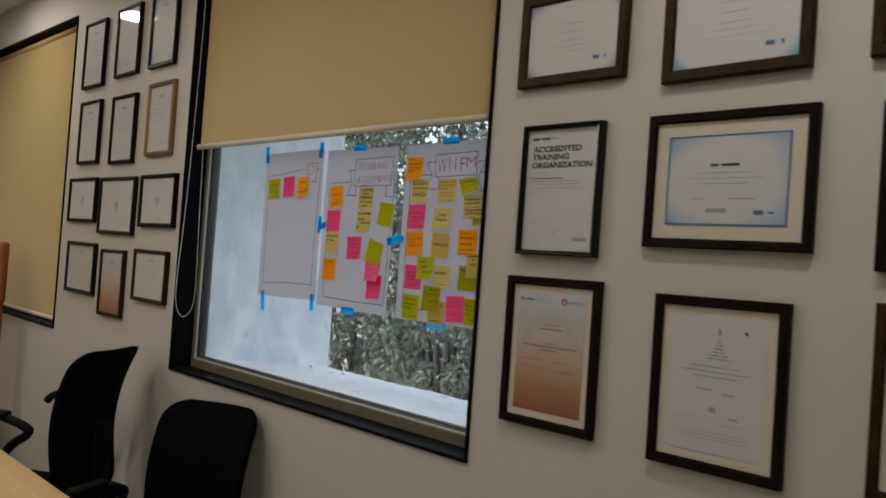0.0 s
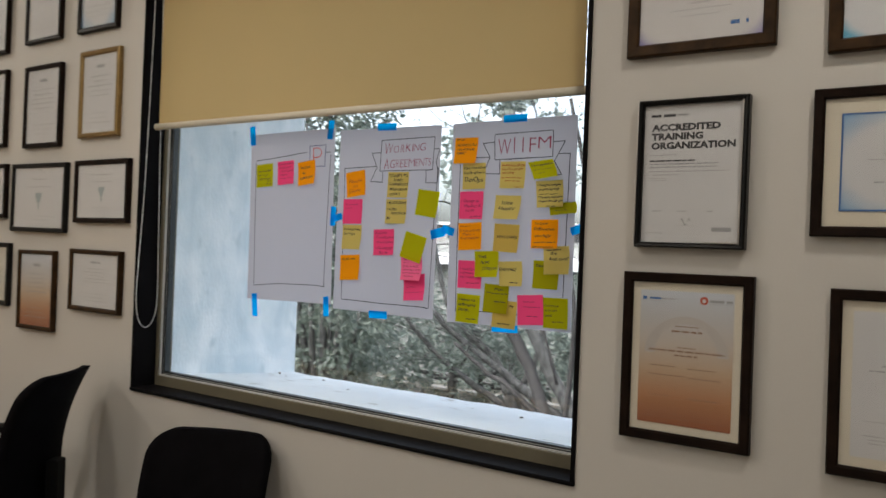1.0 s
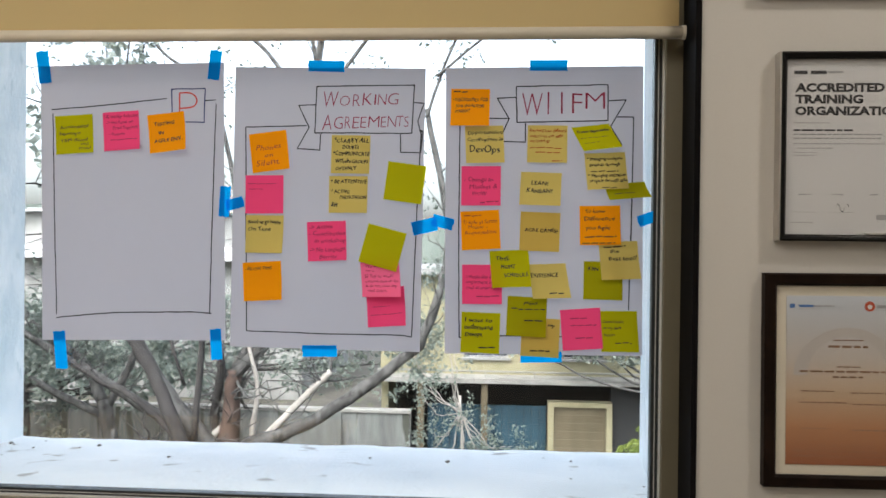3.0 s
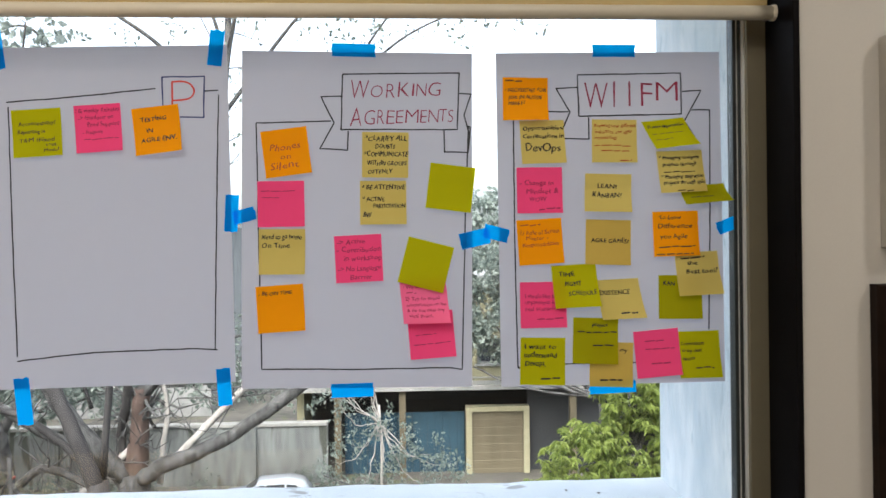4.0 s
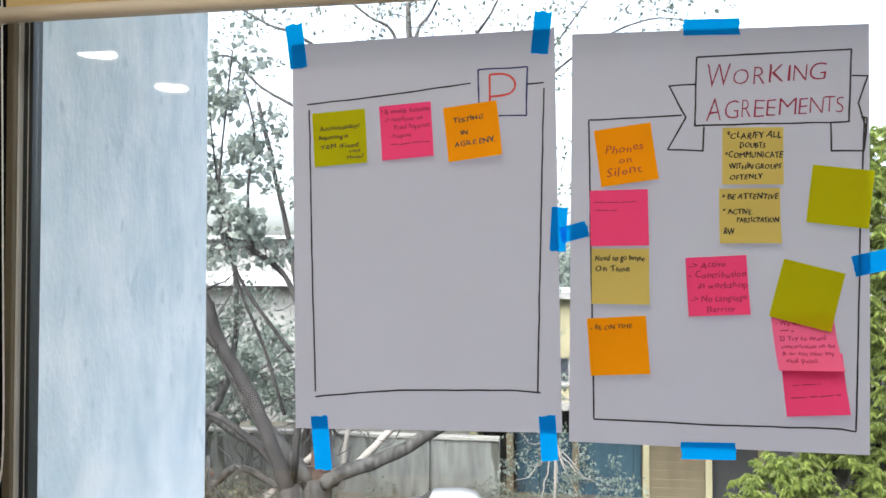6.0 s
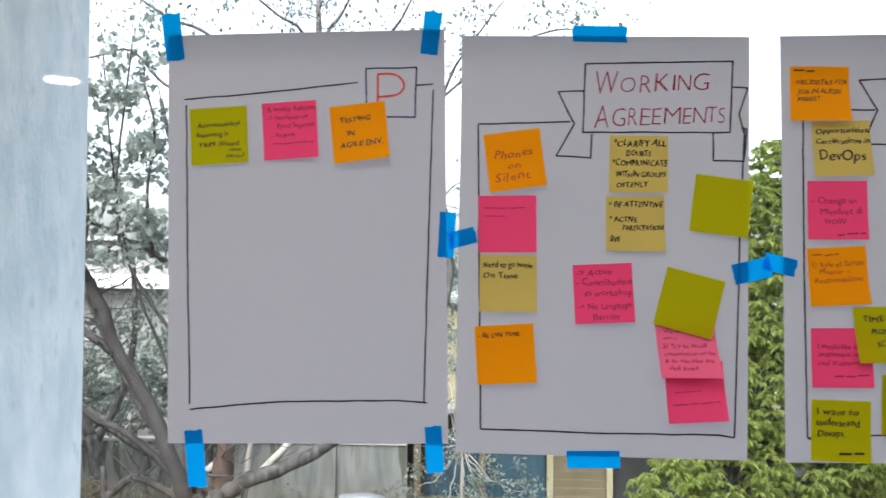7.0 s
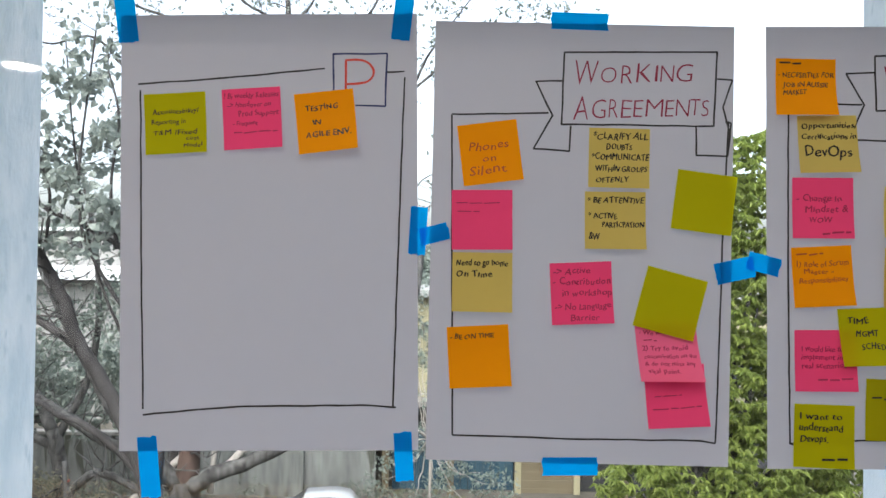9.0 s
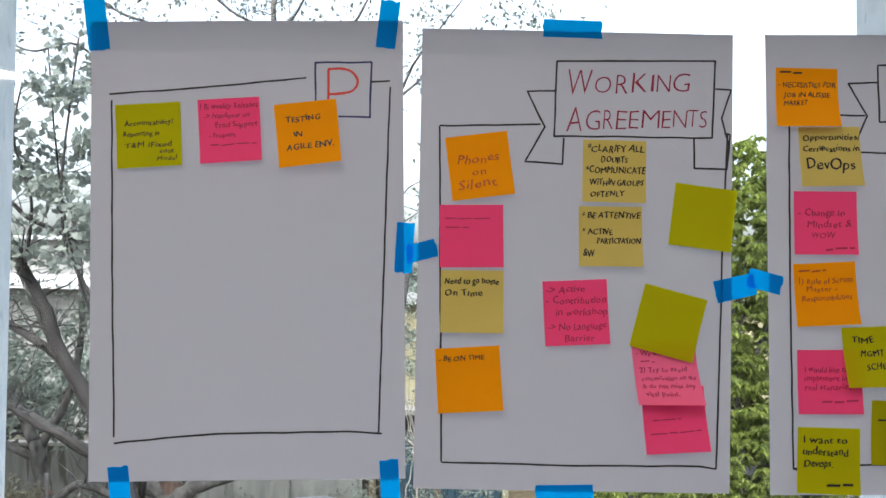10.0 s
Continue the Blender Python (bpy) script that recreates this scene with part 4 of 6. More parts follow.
def tape(cx, cz, w, h, rot, label="strip of bright blue masking tape on glass and paper", layer=0):
    n, m = max(3, int(w / 0.004)), max(3, int(h / 0.004))
    rg = random.Random(int(abs(cx * 1000 + cz * 777)))
    bm = bmesh.new()
    long_x = w > h
    g = []
    for j in range(m + 1):
        row = []
        for i in range(n + 1):
            u, v = w * (i / n - 0.5), h * (0.5 - j / m)
            if long_x and i in (0, n):
                u += rg.uniform(-0.0012, 0.0012)
            if not long_x and j in (0, m):
                v += rg.uniform(-0.0012, 0.0012)
            row.append(bm.verts.new((u, -0.0046 - 0.0008 * layer + 0.0003 * noise.noise((u * 60, v * 60, cx)), v)))
        g.append(row)
    for j in range(m):
        for i in range(n):
            bm.faces.new((g[j][i], g[j + 1][i], g[j + 1][i + 1], g[j][i + 1]))
    ob = part("tape_strip", bm, TAPE, smooth=True)
    ob.matrix_basis = pose(cx, GY, cz, 0, -rot, 0)
    return tagged(ob, label, "tape", "blue tape strips")


tape(-2.761, 1.865, 0.025, 0.063, 7.5)
tape(-2.420, 1.868, 0.023, 0.056, -6.0)
tape(-2.203, 1.865, 0.070, 0.021, -1.4)
tape(-2.398, 1.606, 0.021, 0.059, -3.0)
tape(-2.378, 1.602, 0.036, 0.021, 15.0, "short blue tape strip crossing another between two sheets", 1)
tape(-2.012, 1.562, 0.047, 0.026, 13.0)
tape(-1.977, 1.570, 0.040, 0.022, -14.0, "short blue tape strip joining two sheets", 1)
tape(-2.722, 1.314, 0.024, 0.074, 5.6)
tape(-2.412, 1.331, 0.022, 0.060, 3.5)
tape(-2.210, 1.322, 0.067, 0.022, 1.0)
tape(-1.782, 1.865, 0.070, 0.020, 0.0)
tape(-1.597, 1.580, 0.036, 0.021, 20.0)
tape(-1.790, 1.319, 0.076, 0.020, 2.0)

# ---- framed certificates ----


def printed(parent, rows, y, material, name="print"):
    """Bars of print, each (left, right, low, high) on a sheet's face."""
    v, f = [], []
    rg = random.Random(len(rows) * 7 + int(abs(rows[0][0]) * 9000))
    for a, b, c, d in rows:
        x = a
        while x < b - 0.0005:
            # long thin bars break into words
            e = b if b - a < 7 * (d - c) or name == "border" else min(b, x + rg.uniform(2.5, 7.0) * (d - c))
            o = len(v)
            v += [(x, y, c), (e, y, c), (e, y, d), (x, y, d)]
            f.append((o, o + 1, o + 2, o + 3))
            x = e + 0.9 * (d - c)
    return tagged(as_object(name, v, f, material, parent), kind="stuff")


def words(parent, body, x, z, w, h, y, material, bold=0.0, name="lettering"):
    tv, tf = text_mesh(body, w, h, bold, False)
    return as_object(name, [(x + a, y, z + b) for a, b in tv], tf, material, parent)


def moulding(w, h, bw, depth, lip=0.004):
    """A mitred picture frame: a sloping face round an opening."""
    bm = bmesh.new()
    prof = [(0.0, 0.0), (0.0, -depth + 0.003), (0.003, -depth), (bw - 0.004, -depth + 0.001), (bw, -depth + lip + 0.002), (bw, 0.0)]
    rings = []
    for off, y in prof:
        a, b = w / 2 - off, h / 2 - off
        rings.append([bm.verts.new(p) for p in ((-a, y, -b), (a, y, -b), (a, y, b), (-a, y, b))])
    for p, q in zip(rings, rings[1:]):
        for i in range(4):
            j = (i + 1) % 4
            bm.faces.new((p[i], p[j], q[j], q[i]))
    bmesh.ops.recalc_face_normals(bm, faces=bm.faces)
    return bm


def picture(x0, x1, z0, z1, bw, material, label, margin=0.0, paper=CERT, style="lines", tilt=0.0, depth=0.020):
    w, h = x1 - x0, z1 - z0
    fr = thing("picture_frame", label, "picture frame", "framed certificates", pose((x0 + x1) / 2, WY - 0.001, (z0 + z1) / 2, 0, tilt, 0))
    part("moulding", moulding(w, h, bw, depth), material, fr)
    iw, ih = w / 2 - bw + 0.001, h / 2 - bw + 0.001
    if margin:
        part("mat_board", boxes((-iw, iw, -0.010, -0.006, -ih, ih)), MAT_BOARD, fr, "cream mat board")
        pw, ph = iw - margin, ih - margin
    else:
        part("backing", boxes((-iw, iw, -0.0095, -0.006, -ih, ih)), CERT_CREAM, fr)
        pw, ph = iw - 0.001, ih - 0.001
    sheet_ob = part("certificate", boxes((-pw, pw, -0.0112, -0.0104, -ph, ph)), paper, fr)
    y = -0.0116
    rg = random.Random(int(abs(x0) * 1000 + z0 * 91))

    def lines(n, top, low, ink, wide=0.7, thick=0.012, nm="print"):
        rows = []
        for i in range(n):
            z = ph * (top + (low - top) * i / max(1, n - 1))
            half = pw * wide * rg.uniform(0.45, 1.0)
            t = ph * thick * rg.uniform(0.7, 1.2)
            rows.append((-half, half, z - t, z + t))
        printed(sheet_ob, rows, y, ink, nm)

    if style == "accredited":
        words(sheet_ob, "ACCREDITED", -pw * 0.85, ph * 0.632, pw * 1.40, ph * 0.094, y, INK, 0.045)
        words(sheet_ob, "TRAINING", -pw * 0.85, ph * 0.50, pw * 1.06, ph * 0.094, y, INK, 0.045)
        words(sheet_ob, "ORGANIZATION", -pw * 0.85, ph * 0.366, pw * 1.70, ph * 0.094, y, INK, 0.045)
        printed(sheet_ob, [(-pw * 0.87, -pw * 0.36, ph * 0.83, ph * 0.87)], y, INK, "logo_bar")
        printed(sheet_ob, [(-pw * 0.34, -pw * 0.10, ph * 0.84, ph * 0.865)], y, INK_GREY, "logo_bar")
        printed(sheet_ob, [(-pw * 0.87, -pw * 0.3, ph * 0.27, ph * 0.278), (-pw * 0.87, pw * 0.52, ph * 0.135, ph * 0.15), (-pw * 0.87, pw * 0.50, ph * 0.09, ph * 0.105), (-pw * 0.87, pw * 0.74, ph * 0.03, ph * 0.04), (-pw * 0.8, -pw * 0.25, -ph * 0.02, -ph * 0.01), (-pw * 0.87, -pw * 0.5, -ph * 0.07, -ph * 0.062), (-pw * 0.87, -pw * 0.5, -ph * 0.10, -ph * 0.092),
                          (-pw * 0.78, -pw * 0.58, -ph * 0.55, -ph * 0.535), (-pw * 0.26, -pw * 0.06, -ph * 0.55, -ph * 0.535), (pw * 0.34, pw * 0.46, -ph * 0.55, -ph * 0.535), (-pw * 0.9, -pw * 0.55, -ph * 0.87, -ph * 0.86), (-pw * 0.9, -pw * 0.5, -ph * 0.75, -ph * 0.745), (-pw * 0.3, pw * 0.1, -ph * 0.75, -ph * 0.745)], y, INK_GREY)
        printed(sheet_ob, [(-pw * 0.87, pw * 0.06, ph * 0.18, ph * 0.20)], y, INK)
        printed(sheet_ob, [(pw * 0.44, pw * 0.82, -ph * 0.83, -ph * 0.77)], y, INK_GREY, "seal")
        sg = [(-pw * 0.2 + pw * 0.03 * k, -ph * 0.70 + ph * 0.05 * math.sin(k * 1.3)) for k in range(8)]
        v = [p for a, b in sg for p in ((a, y, b), (a + 0.0008, y, b + 0.0012))]
        as_object("signature", v, [(2 * k, 2 * k + 1, 2 * k + 3, 2 * k + 2) for k in range(7)], INK, sheet_ob)
        # bright inner lip along two sides
        part("inner_lip", boxes((iw - 0.004, iw - 0.001, -depth + 0.004, -0.0115, -ih, ih), (iw * 0.25, iw - 0.004, -depth + 0.004, -0.0115, -ih + 0.001, -ih + 0.004)), SILVER, fr, "bright silver inner lip")
        part("silver_side", boxes((-w / 2 - 0.0025, -w / 2 + 0.0005, -depth + 0.001, 0, -h / 2, h / 2)), SILVER, fr, "polished silver outer edge")
    elif style == "orange":
        arc = [(math.cos(radians(a)), math.sin(radians(a))) for a in range(0, 181, 6)]
        v = [p for c, d in arc for p in ((pw * (0.02 + 0.67 * c), y + 0.0002, ph * 0.06 + pw * 0.67 * d), (pw * (0.02 + 0.90 * c), y + 0.0002, ph * 0.06 + pw * 0.82 * d))]
        as_object("arch", v, [(2 * k, 2 * k + 1, 2 * k + 3, 2 * k + 2) for k in range(len(arc) - 1)], INK_ARCH, sheet_ob)
        bmr = bmesh.new()
        bmesh.ops.create_circle(bmr, cap_ends=True, segments=24, radius=0.0085, matrix=Matrix.Translation((pw * 0.38, y, ph * 0.88)) @ Matrix.Rotation(radians(90), 4, "X"))
        part("logo_disc", bmr, INK_RED, sheet_ob)
        bmr = bmesh.new()
        bmesh.ops.create_circle(bmr, cap_ends=True, segments=20, radius=0.004, matrix=Matrix.Translation((pw * 0.38, y - 0.0003, ph * 0.875)) @ Matrix.Rotation(radians(90), 4, "X"))
        part("logo_disc", bmr, CERT, sheet_ob)
        printed(sheet_ob, [(pw * 0.50, pw * 0.97, ph * 0.86, ph * 0.895), (pw * 0.50, pw * 0.95, ph * 0.835, ph * 0.842)], y, INK_GREY, "logo_bar")
        printed(sheet_ob, [(-pw * 0.95, -pw * 0.86, ph * 0.855, ph * 0.905), (-pw * 0.80, -pw * 0.55, ph * 0.865, ph * 0.895)], y, INK_BLUE, "logo_bar")
        printed(sheet_ob, [(-pw * 0.55, -pw * 0.2, ph * 0.87, ph * 0.888), (-pw * 0.8, -pw * 0.45, ph * 0.84, ph * 0.847)], y, INK_GREY, "logo_bar")
        printed(sheet_ob, [(-pw * 0.30, pw * 0.36, ph * 0.388, ph * 0.416), (-pw * 0.78, pw * 0.85, ph * 0.095, ph * 0.118), (-pw * 0.22, pw * 0.28, ph * 0.03, ph * 0.053)], y, INK_BROWN)
        printed(sheet_ob, [(-pw * 0.22, pw * 0.28, ph * 0.47, ph * 0.485), (-pw * 0.16, pw * 0.24, ph * 0.155, ph * 0.17), (-pw * 0.75, -pw * 0.18, -ph * 0.135, -ph * 0.12), (pw * 0.08, pw * 0.66, -ph * 0.15, -ph * 0.135), (-pw * 0.78, pw * 0.02, -ph * 0.27, -ph * 0.255), (pw * 0.1, pw * 0.76, -ph * 0.285, -ph * 0.27),
                            (-pw * 0.75, -pw * 0.28, -ph * 0.575, -ph * 0.565), (pw * 0.1, pw * 0.74, -ph * 0.59, -ph * 0.575), (-pw * 0.5, pw * 0.5, -ph * 0.775, -ph * 0.77), (-pw * 0.9, pw * 0.8, -ph * 0.84, -ph * 0.833), (-pw * 0.9, pw * 0.9, -ph * 0.90, -ph * 0.893)], y, INK_BROWN, "fine_print")
    elif style == "blue":
        e = 0.0034
        printed(sheet_ob, [(-pw, pw, ph - e, ph), (-pw, pw, -ph, -ph + e), (-pw, -pw + e, -ph + e, ph - e), (pw - e, pw, -ph + e, ph - e)], y, INK_BLUE, "border")
        printed(sheet_ob, [(-pw * 0.26, pw * 0.22, ph * 0.30, ph * 0.36)], y, INK)
        lines(3, 0.16, -0.08, INK_GREY, 0.85, 0.010)
        printed(sheet_ob, [(-pw * 0.55, -pw * 0.32, -ph * 0.43, -ph * 0.40), (pw * 0.05, pw * 0.5, -ph * 0.43, -ph * 0.40), (-pw * 0.3, pw * 0.05, -ph * 0.72, -ph * 0.62)], y, INK_GREY, "fine_print")
        printed(sheet_ob, [(pw * 0.48, pw * 0.64, -ph * 0.76, -ph * 0.66), (pw * 0.7, pw * 0.8, -ph * 0.74, -ph * 0.69)], y, INK_BLUE, "logo_bar")
    elif style == "pyramid":
        rows = []
        for i in range(8):
            half = pw * (0.015 + 0.20 * (i / 7) ** 1.5)
            z = ph * (0.74 - 0.05 * i)
            rows.append((-half + pw * 0.05, half + pw * 0.05, z - ph * 0.010, z + ph * 0.012))
        printed(sheet_ob, rows, y, INK_GREY, "emblem")
        printed(sheet_ob, [(pw * 0.03, pw * 0.07, ph * 0.75, ph * 0.84)], y, FRAME_GOLD, "emblem_tip")
        lines(3, 0.27, 0.12, INK_GREY, 0.9, 0.010)
        printed(sheet_ob, [(pw * 0.55, pw * 0.62, ph * 0.78, ph * 0.83)], y, INK, "logo_bar")
        printed(sheet_ob, [(-pw * 0.4, -pw * 0.05, -ph * 0.08, -ph * 0.055), (pw * 0.15, pw * 0.4, -ph * 0.13, -ph * 0.10), (-pw * 0.1, pw * 0.05, -ph * 0.40, -ph * 0.32), (-pw * 0.8, -pw * 0.4, -ph * 0.50, -ph * 0.49), (pw * 0.3, pw * 0.5, -ph * 0.47, -ph * 0.44), (pw * 0.2, pw * 0.6, -ph * 0.56, -ph * 0.55), (-pw * 0.8, pw * 0.7, -ph * 0.70, -ph * 0.69), (-pw * 0.7, pw * 0.75, -ph * 0.75, -ph * 0.74), (-pw * 0.7, pw * 0.7, -ph * 0.80, -ph * 0.79)], y, INK_GREY, "fine_print")
    elif style == "landscape":
        lines(3, 0.35, -0.1, INK_GREY, 0.35, 0.012)
        lines(2, -0.25, -0.4, INK_GREY, 0.6, 0.008, "fine_print")
        printed(sheet_ob, [(pw * 0.50, pw * 0.64, -ph * 0.72, -ph * 0.62), (pw * 0.74, pw * 0.78, -ph * 0.72, -ph * 0.62)], y, INK_BLUE, "logo_bar")
    elif style == "seal":
        lines(2, 0.62, 0.36, INK_GREY, 0.6, 0.010)
        printed(sheet_ob, [(-pw * 0.13, pw * 0.13, -ph * 0.02, ph * 0.16), (-pw * 0.08, pw * 0.08, -ph * 0.16, -ph * 0.02), (-pw * 0.02, pw * 0.03, -ph * 0.40, -ph * 0.16)], y, INK_SEAL, "seal")
        lines(2, -0.62, -0.75, INK_GREY, 0.7, 0.008, "fine_print")
    else:
        printed(sheet_ob, [(-pw * 0.22, pw * 0.22, ph * 0.66, ph * 0.74)], y, INK_GREY, "logo_bar")
        lines(5, 0.45, -0.05, INK_GREY, 0.75, 0.009)
        lines(3, -0.5, -0.75, INK_GREY, 0.8, 0.007, "fine_print")
    pane = part("glass", boxes((-iw, iw, -0.0145, -0.0130, -ih, ih)), PICTURE_GLASS, fr, "clear glazing with ceiling reflections")
    pane.visible_shadow = False
    return fr


# between the window and the corner
picture(-1.403, -1.172, 1.541, 1.858, 0.011, FRAME_BLACK, "thin black framed certificate headed accredited training organization", paper=CERT, style="accredited", depth=0.024)
picture(-1.423, -1.150, 1.126, 1.487, 0.021, FRAME_DARK, "dark walnut framed certificate with an orange graded print", margin=0.018, paper=CERT_ORANGE, style="orange", tilt=-0.3)
picture(-1.438, -1.128, 1.956, 2.185, 0.026, FRAME_BROWN, "brown wooden framed landscape certificate with violet corners", paper=CERT_VIOLET, style="landscape", tilt=0.2)
picture(-1.034, -0.719, 1.927, 2.170, 0.026, FRAME_BROWN, "brown wooden framed landscape certificate with blue corners", paper=CERT_CORNERS, style="landscape", tilt=-0.3)
picture(-1.053, -0.697, 1.572, 1.857, 0.020, FRAME_DARK, "dark walnut framed certificate with a blue border and mat", margin=0.030, paper=CERT_BLUE, style="blue")
picture(-1.010, -0.726, 1.120, 1.474, 0.021, FRAME_DARK, "dark walnut framed cream certificate with a pyramid emblem", margin=0.020, paper=CERT, style="pyramid", tilt=-0.4)
picture(-0.616, -0.300, 1.930, 2.170, 0.024, FRAME_BROWN, "brown wooden framed certificate by the room's corner", paper=CERT_CORNERS, style="landscape")
picture(-0.588, -0.250, 1.545, 1.850, 0.020, FRAME_DARK, "dark walnut framed certificate near the room's corner", margin=0.02, paper=CERT, style="lines")
picture(-0.580, -0.300, 1.145, 1.490, 0.020, FRAME_BROWN, "brown wooden framed certificate with a gilt inner edge", margin=0.014, paper=CERT_CREAM, style="lines")
# between the two windows
picture(-4.365, -4.106, 2.255, 2.591, 0.016, FRAME_DARK, "dark framed portrait certificate reflecting the ceiling light", tilt=0.4)
picture(-3.967, -3.717, 2.270, 2.600, 0.016, FRAME_DARK, "dark framed portrait certificate under a bright reflection", tilt=-0.3)
picture(-3.599, -3.350, 2.269, 2.605, 0.018, FRAME_DARK, "dark framed portrait certificate with a bluish print", paper=CERT_BLUE, tilt=0.2)
picture(-4.352, -4.097, 1.868, 2.186, 0.016, FRAME_DARK, "dark framed portrait certificate with grey print", tilt=0.3)
picture(-3.955, -3.696, 1.855, 2.177, 0.017, FRAME_DARK, "dark framed portrait certificate with faint print")
picture(-3.569, -3.325, 1.877, 2.197, 0.018, FRAME_GOLD, "antique gold framed portrait certificate", tilt=-0.3)
picture(-4.417, -4.074, 1.575, 1.797, 0.017, FRAME_DARK, "dark framed landscape certificate with a seal", style="seal")
picture(-4.024, -3.636, 1.523, 1.792, 0.018, FRAME_BLACK, "black framed landscape certificate with a grey seal", style="seal", tilt=0.3)
picture(-3.578, -3.247, 1.565, 1.794, 0.018, FRAME_DARK, "dark framed landscape certificate with a pale seal", style="seal", tilt=-0.2)
picture(-4.382, -4.026, 1.220, 1.475, 0.019, FRAME_BLACK, "black framed landscape certificate with ivory paper", paper=CERT_CREAM, style="lines", tilt=0.3)
picture(-3.950, -3.692, 1.141, 1.452, 0.016, FRAME_BROWN, "brown framed portrait certificate with an orange graded print", paper=CERT_ORANGE, style="lines", tilt=-0.5)
picture(-3.589, -3.274, 1.240, 1.466, 0.017, FRAME_BROWN, "brown framed landscape certificate with fine print", paper=CERT, style="lines", tilt=0.2)

# ---- chairs, table ----


def rounded_panel(w, h, r, curve, thick, lean, nx=18, nz=22):
    """A chair's back: a rounded rectangle that wraps round the sitter and bows at the lumbar."""
    bm = bmesh.new()
    front, rear = [], []
    for j in range(nz + 1):
        z = h * (0.5 - 0.5 * math.cos(math.pi * j / nz))
        inset = 0.0
        for edge in (z, h - z):
            if edge < r:
                inset = max(inset, r - math.sqrt(max(0.0, r * r - (r - edge) ** 2)))
        half = (w / 2 - 0.05 * (1 - z / h) ** 2 * w) - inset
        a, b = [], []
        for i in range(nx + 1):
            x = half * (2 * i / nx - 1)
            y = curve * (x / (w / 2)) ** 2 * -1 + lean(z / h)
            a.append(bm.verts.new((x, y, z)))
            b.append(bm.verts.new((x, y + thick, z)))
        front.append(a)
        rear.append(b)
    for j in range(nz):
        for i in range(nx):
            bm.faces.new((front[j][i], front[j][i + 1], front[j + 1][i + 1], front[j + 1][i]))
            bm.faces.new((rear[j][i + 1], rear[j][i], rear[j + 1][i], rear[j + 1][i + 1]))
        for i in (0, nx):
            bm.faces.new((front[j][i], rear[j][i], rear[j + 1][i], front[j + 1][i]))
    for j in (0, nz):
        for i in range(nx):
            bm.faces.new((front[j][i], front[j][i + 1], rear[j][i + 1], rear[j][i]))
    bmesh.ops.recalc_face_normals(bm, faces=bm.faces)
    return bm


def office_chair(m, seat, label, rake):
    """A swivel chair that faces -y, its origin on the floor under the column."""
    c = thing("office_chair", label, "chair", "office chairs", m)
    lean = lambda f: 0.03 * math.sin(f * math.pi * 1.15) * -1 + rake * f ** 4
    b = part("backrest", rounded_panel(0.385, 0.56, 0.072, 0.04, 0.026, lean), MESH, c, "black mesh backrest with a rounded top", smooth=True)
    b.matrix_basis = pose(0, 0.20, seat + 0.03)
    sp = part("spine", boxes((-0.035, 0.035, 0.215, 0.255, seat - 0.07, seat + 0.30), bevel=0.01), PLASTIC, c)
    part("seat", boxes((-0.24, 0.24, -0.27, 0.19, seat - 0.075, seat), bevel=0.03), MESH, c, "padded black seat", smooth=True)
    part("mechanism", boxes((-0.10, 0.10, -0.12, 0.22, seat - 0.12, seat - 0.075), bevel=0.01), PLASTIC, c)
    for s in (-1, 1):
        pts = smooth_path([(s * 0.20, -0.02, seat - 0.06), (s * 0.225, -0.05, seat + 0.04), (s * 0.225, -0.01, seat + 0.20), (s * 0.225, 0.075, seat + 0.275), (s * 0.225, 0.065, seat + 0.30), (s * 0.225, -0.02, seat + 0.325), (s * 0.225, -0.10, seat + 0.335), (s * 0.225, -0.17, seat + 0.325), (s * 0.225, -0.20, seat + 0.30)], 5)
        v, f = tube_data(pts, [0.017] * len(pts), 10)
        arm = as_object("armrest", v, f, PLASTIC, c, smooth=True)
        part("arm_pad", boxes((s * 0.225 - 0.022, s * 0.225 + 0.022, -0.16, -0.01, seat + 0.330, seat + 0.352), bevel=0.010), PLASTIC, c, smooth=True)
    part("column", cyl(bmesh.new(), (0, 0, 0.10), (0, 0, seat - 0.12), 0.028), DARK_METAL, c)
    for k in range(5):
        a = radians(72 * k + 20)
        leg = bmesh.new()
        hexa(leg, [(0.02, -0.03, 0.09), (0.02, 0.03, 0.09), (0.02, 0.03, 0.13), (0.02, -0.03, 0.13)], [(0.29, -0.018, 0.065), (0.29, 0.018, 0.065), (0.29, 0.018, 0.09), (0.29, -0.018, 0.09)])
        lg = part("leg", leg, PLASTIC, c)
        lg.matrix_basis = Matrix.Rotation(a, 4, "Z")
        wh = cyl(cyl(bmesh.new(), (0.28, -0.028, 0.029), (0.28, -0.006, 0.029), 0.029), (0.28, 0.006, 0.029), (0.28, 0.028, 0.029), 0.029)
        cs = part("castor", wh, RUBBER, lg, smooth=False)
    return c


office_chair(pose(-2.545, 1.33, 0, 0, 0, 24), 0.358, "black mesh office chair with armrests, tucked between table and wall", 0.05)
office_chair(pose(-3.465, 1.30, 0, 0, 0, 303), 0.48, "black mesh office chair turned aside, its back near the wall", 0.055)

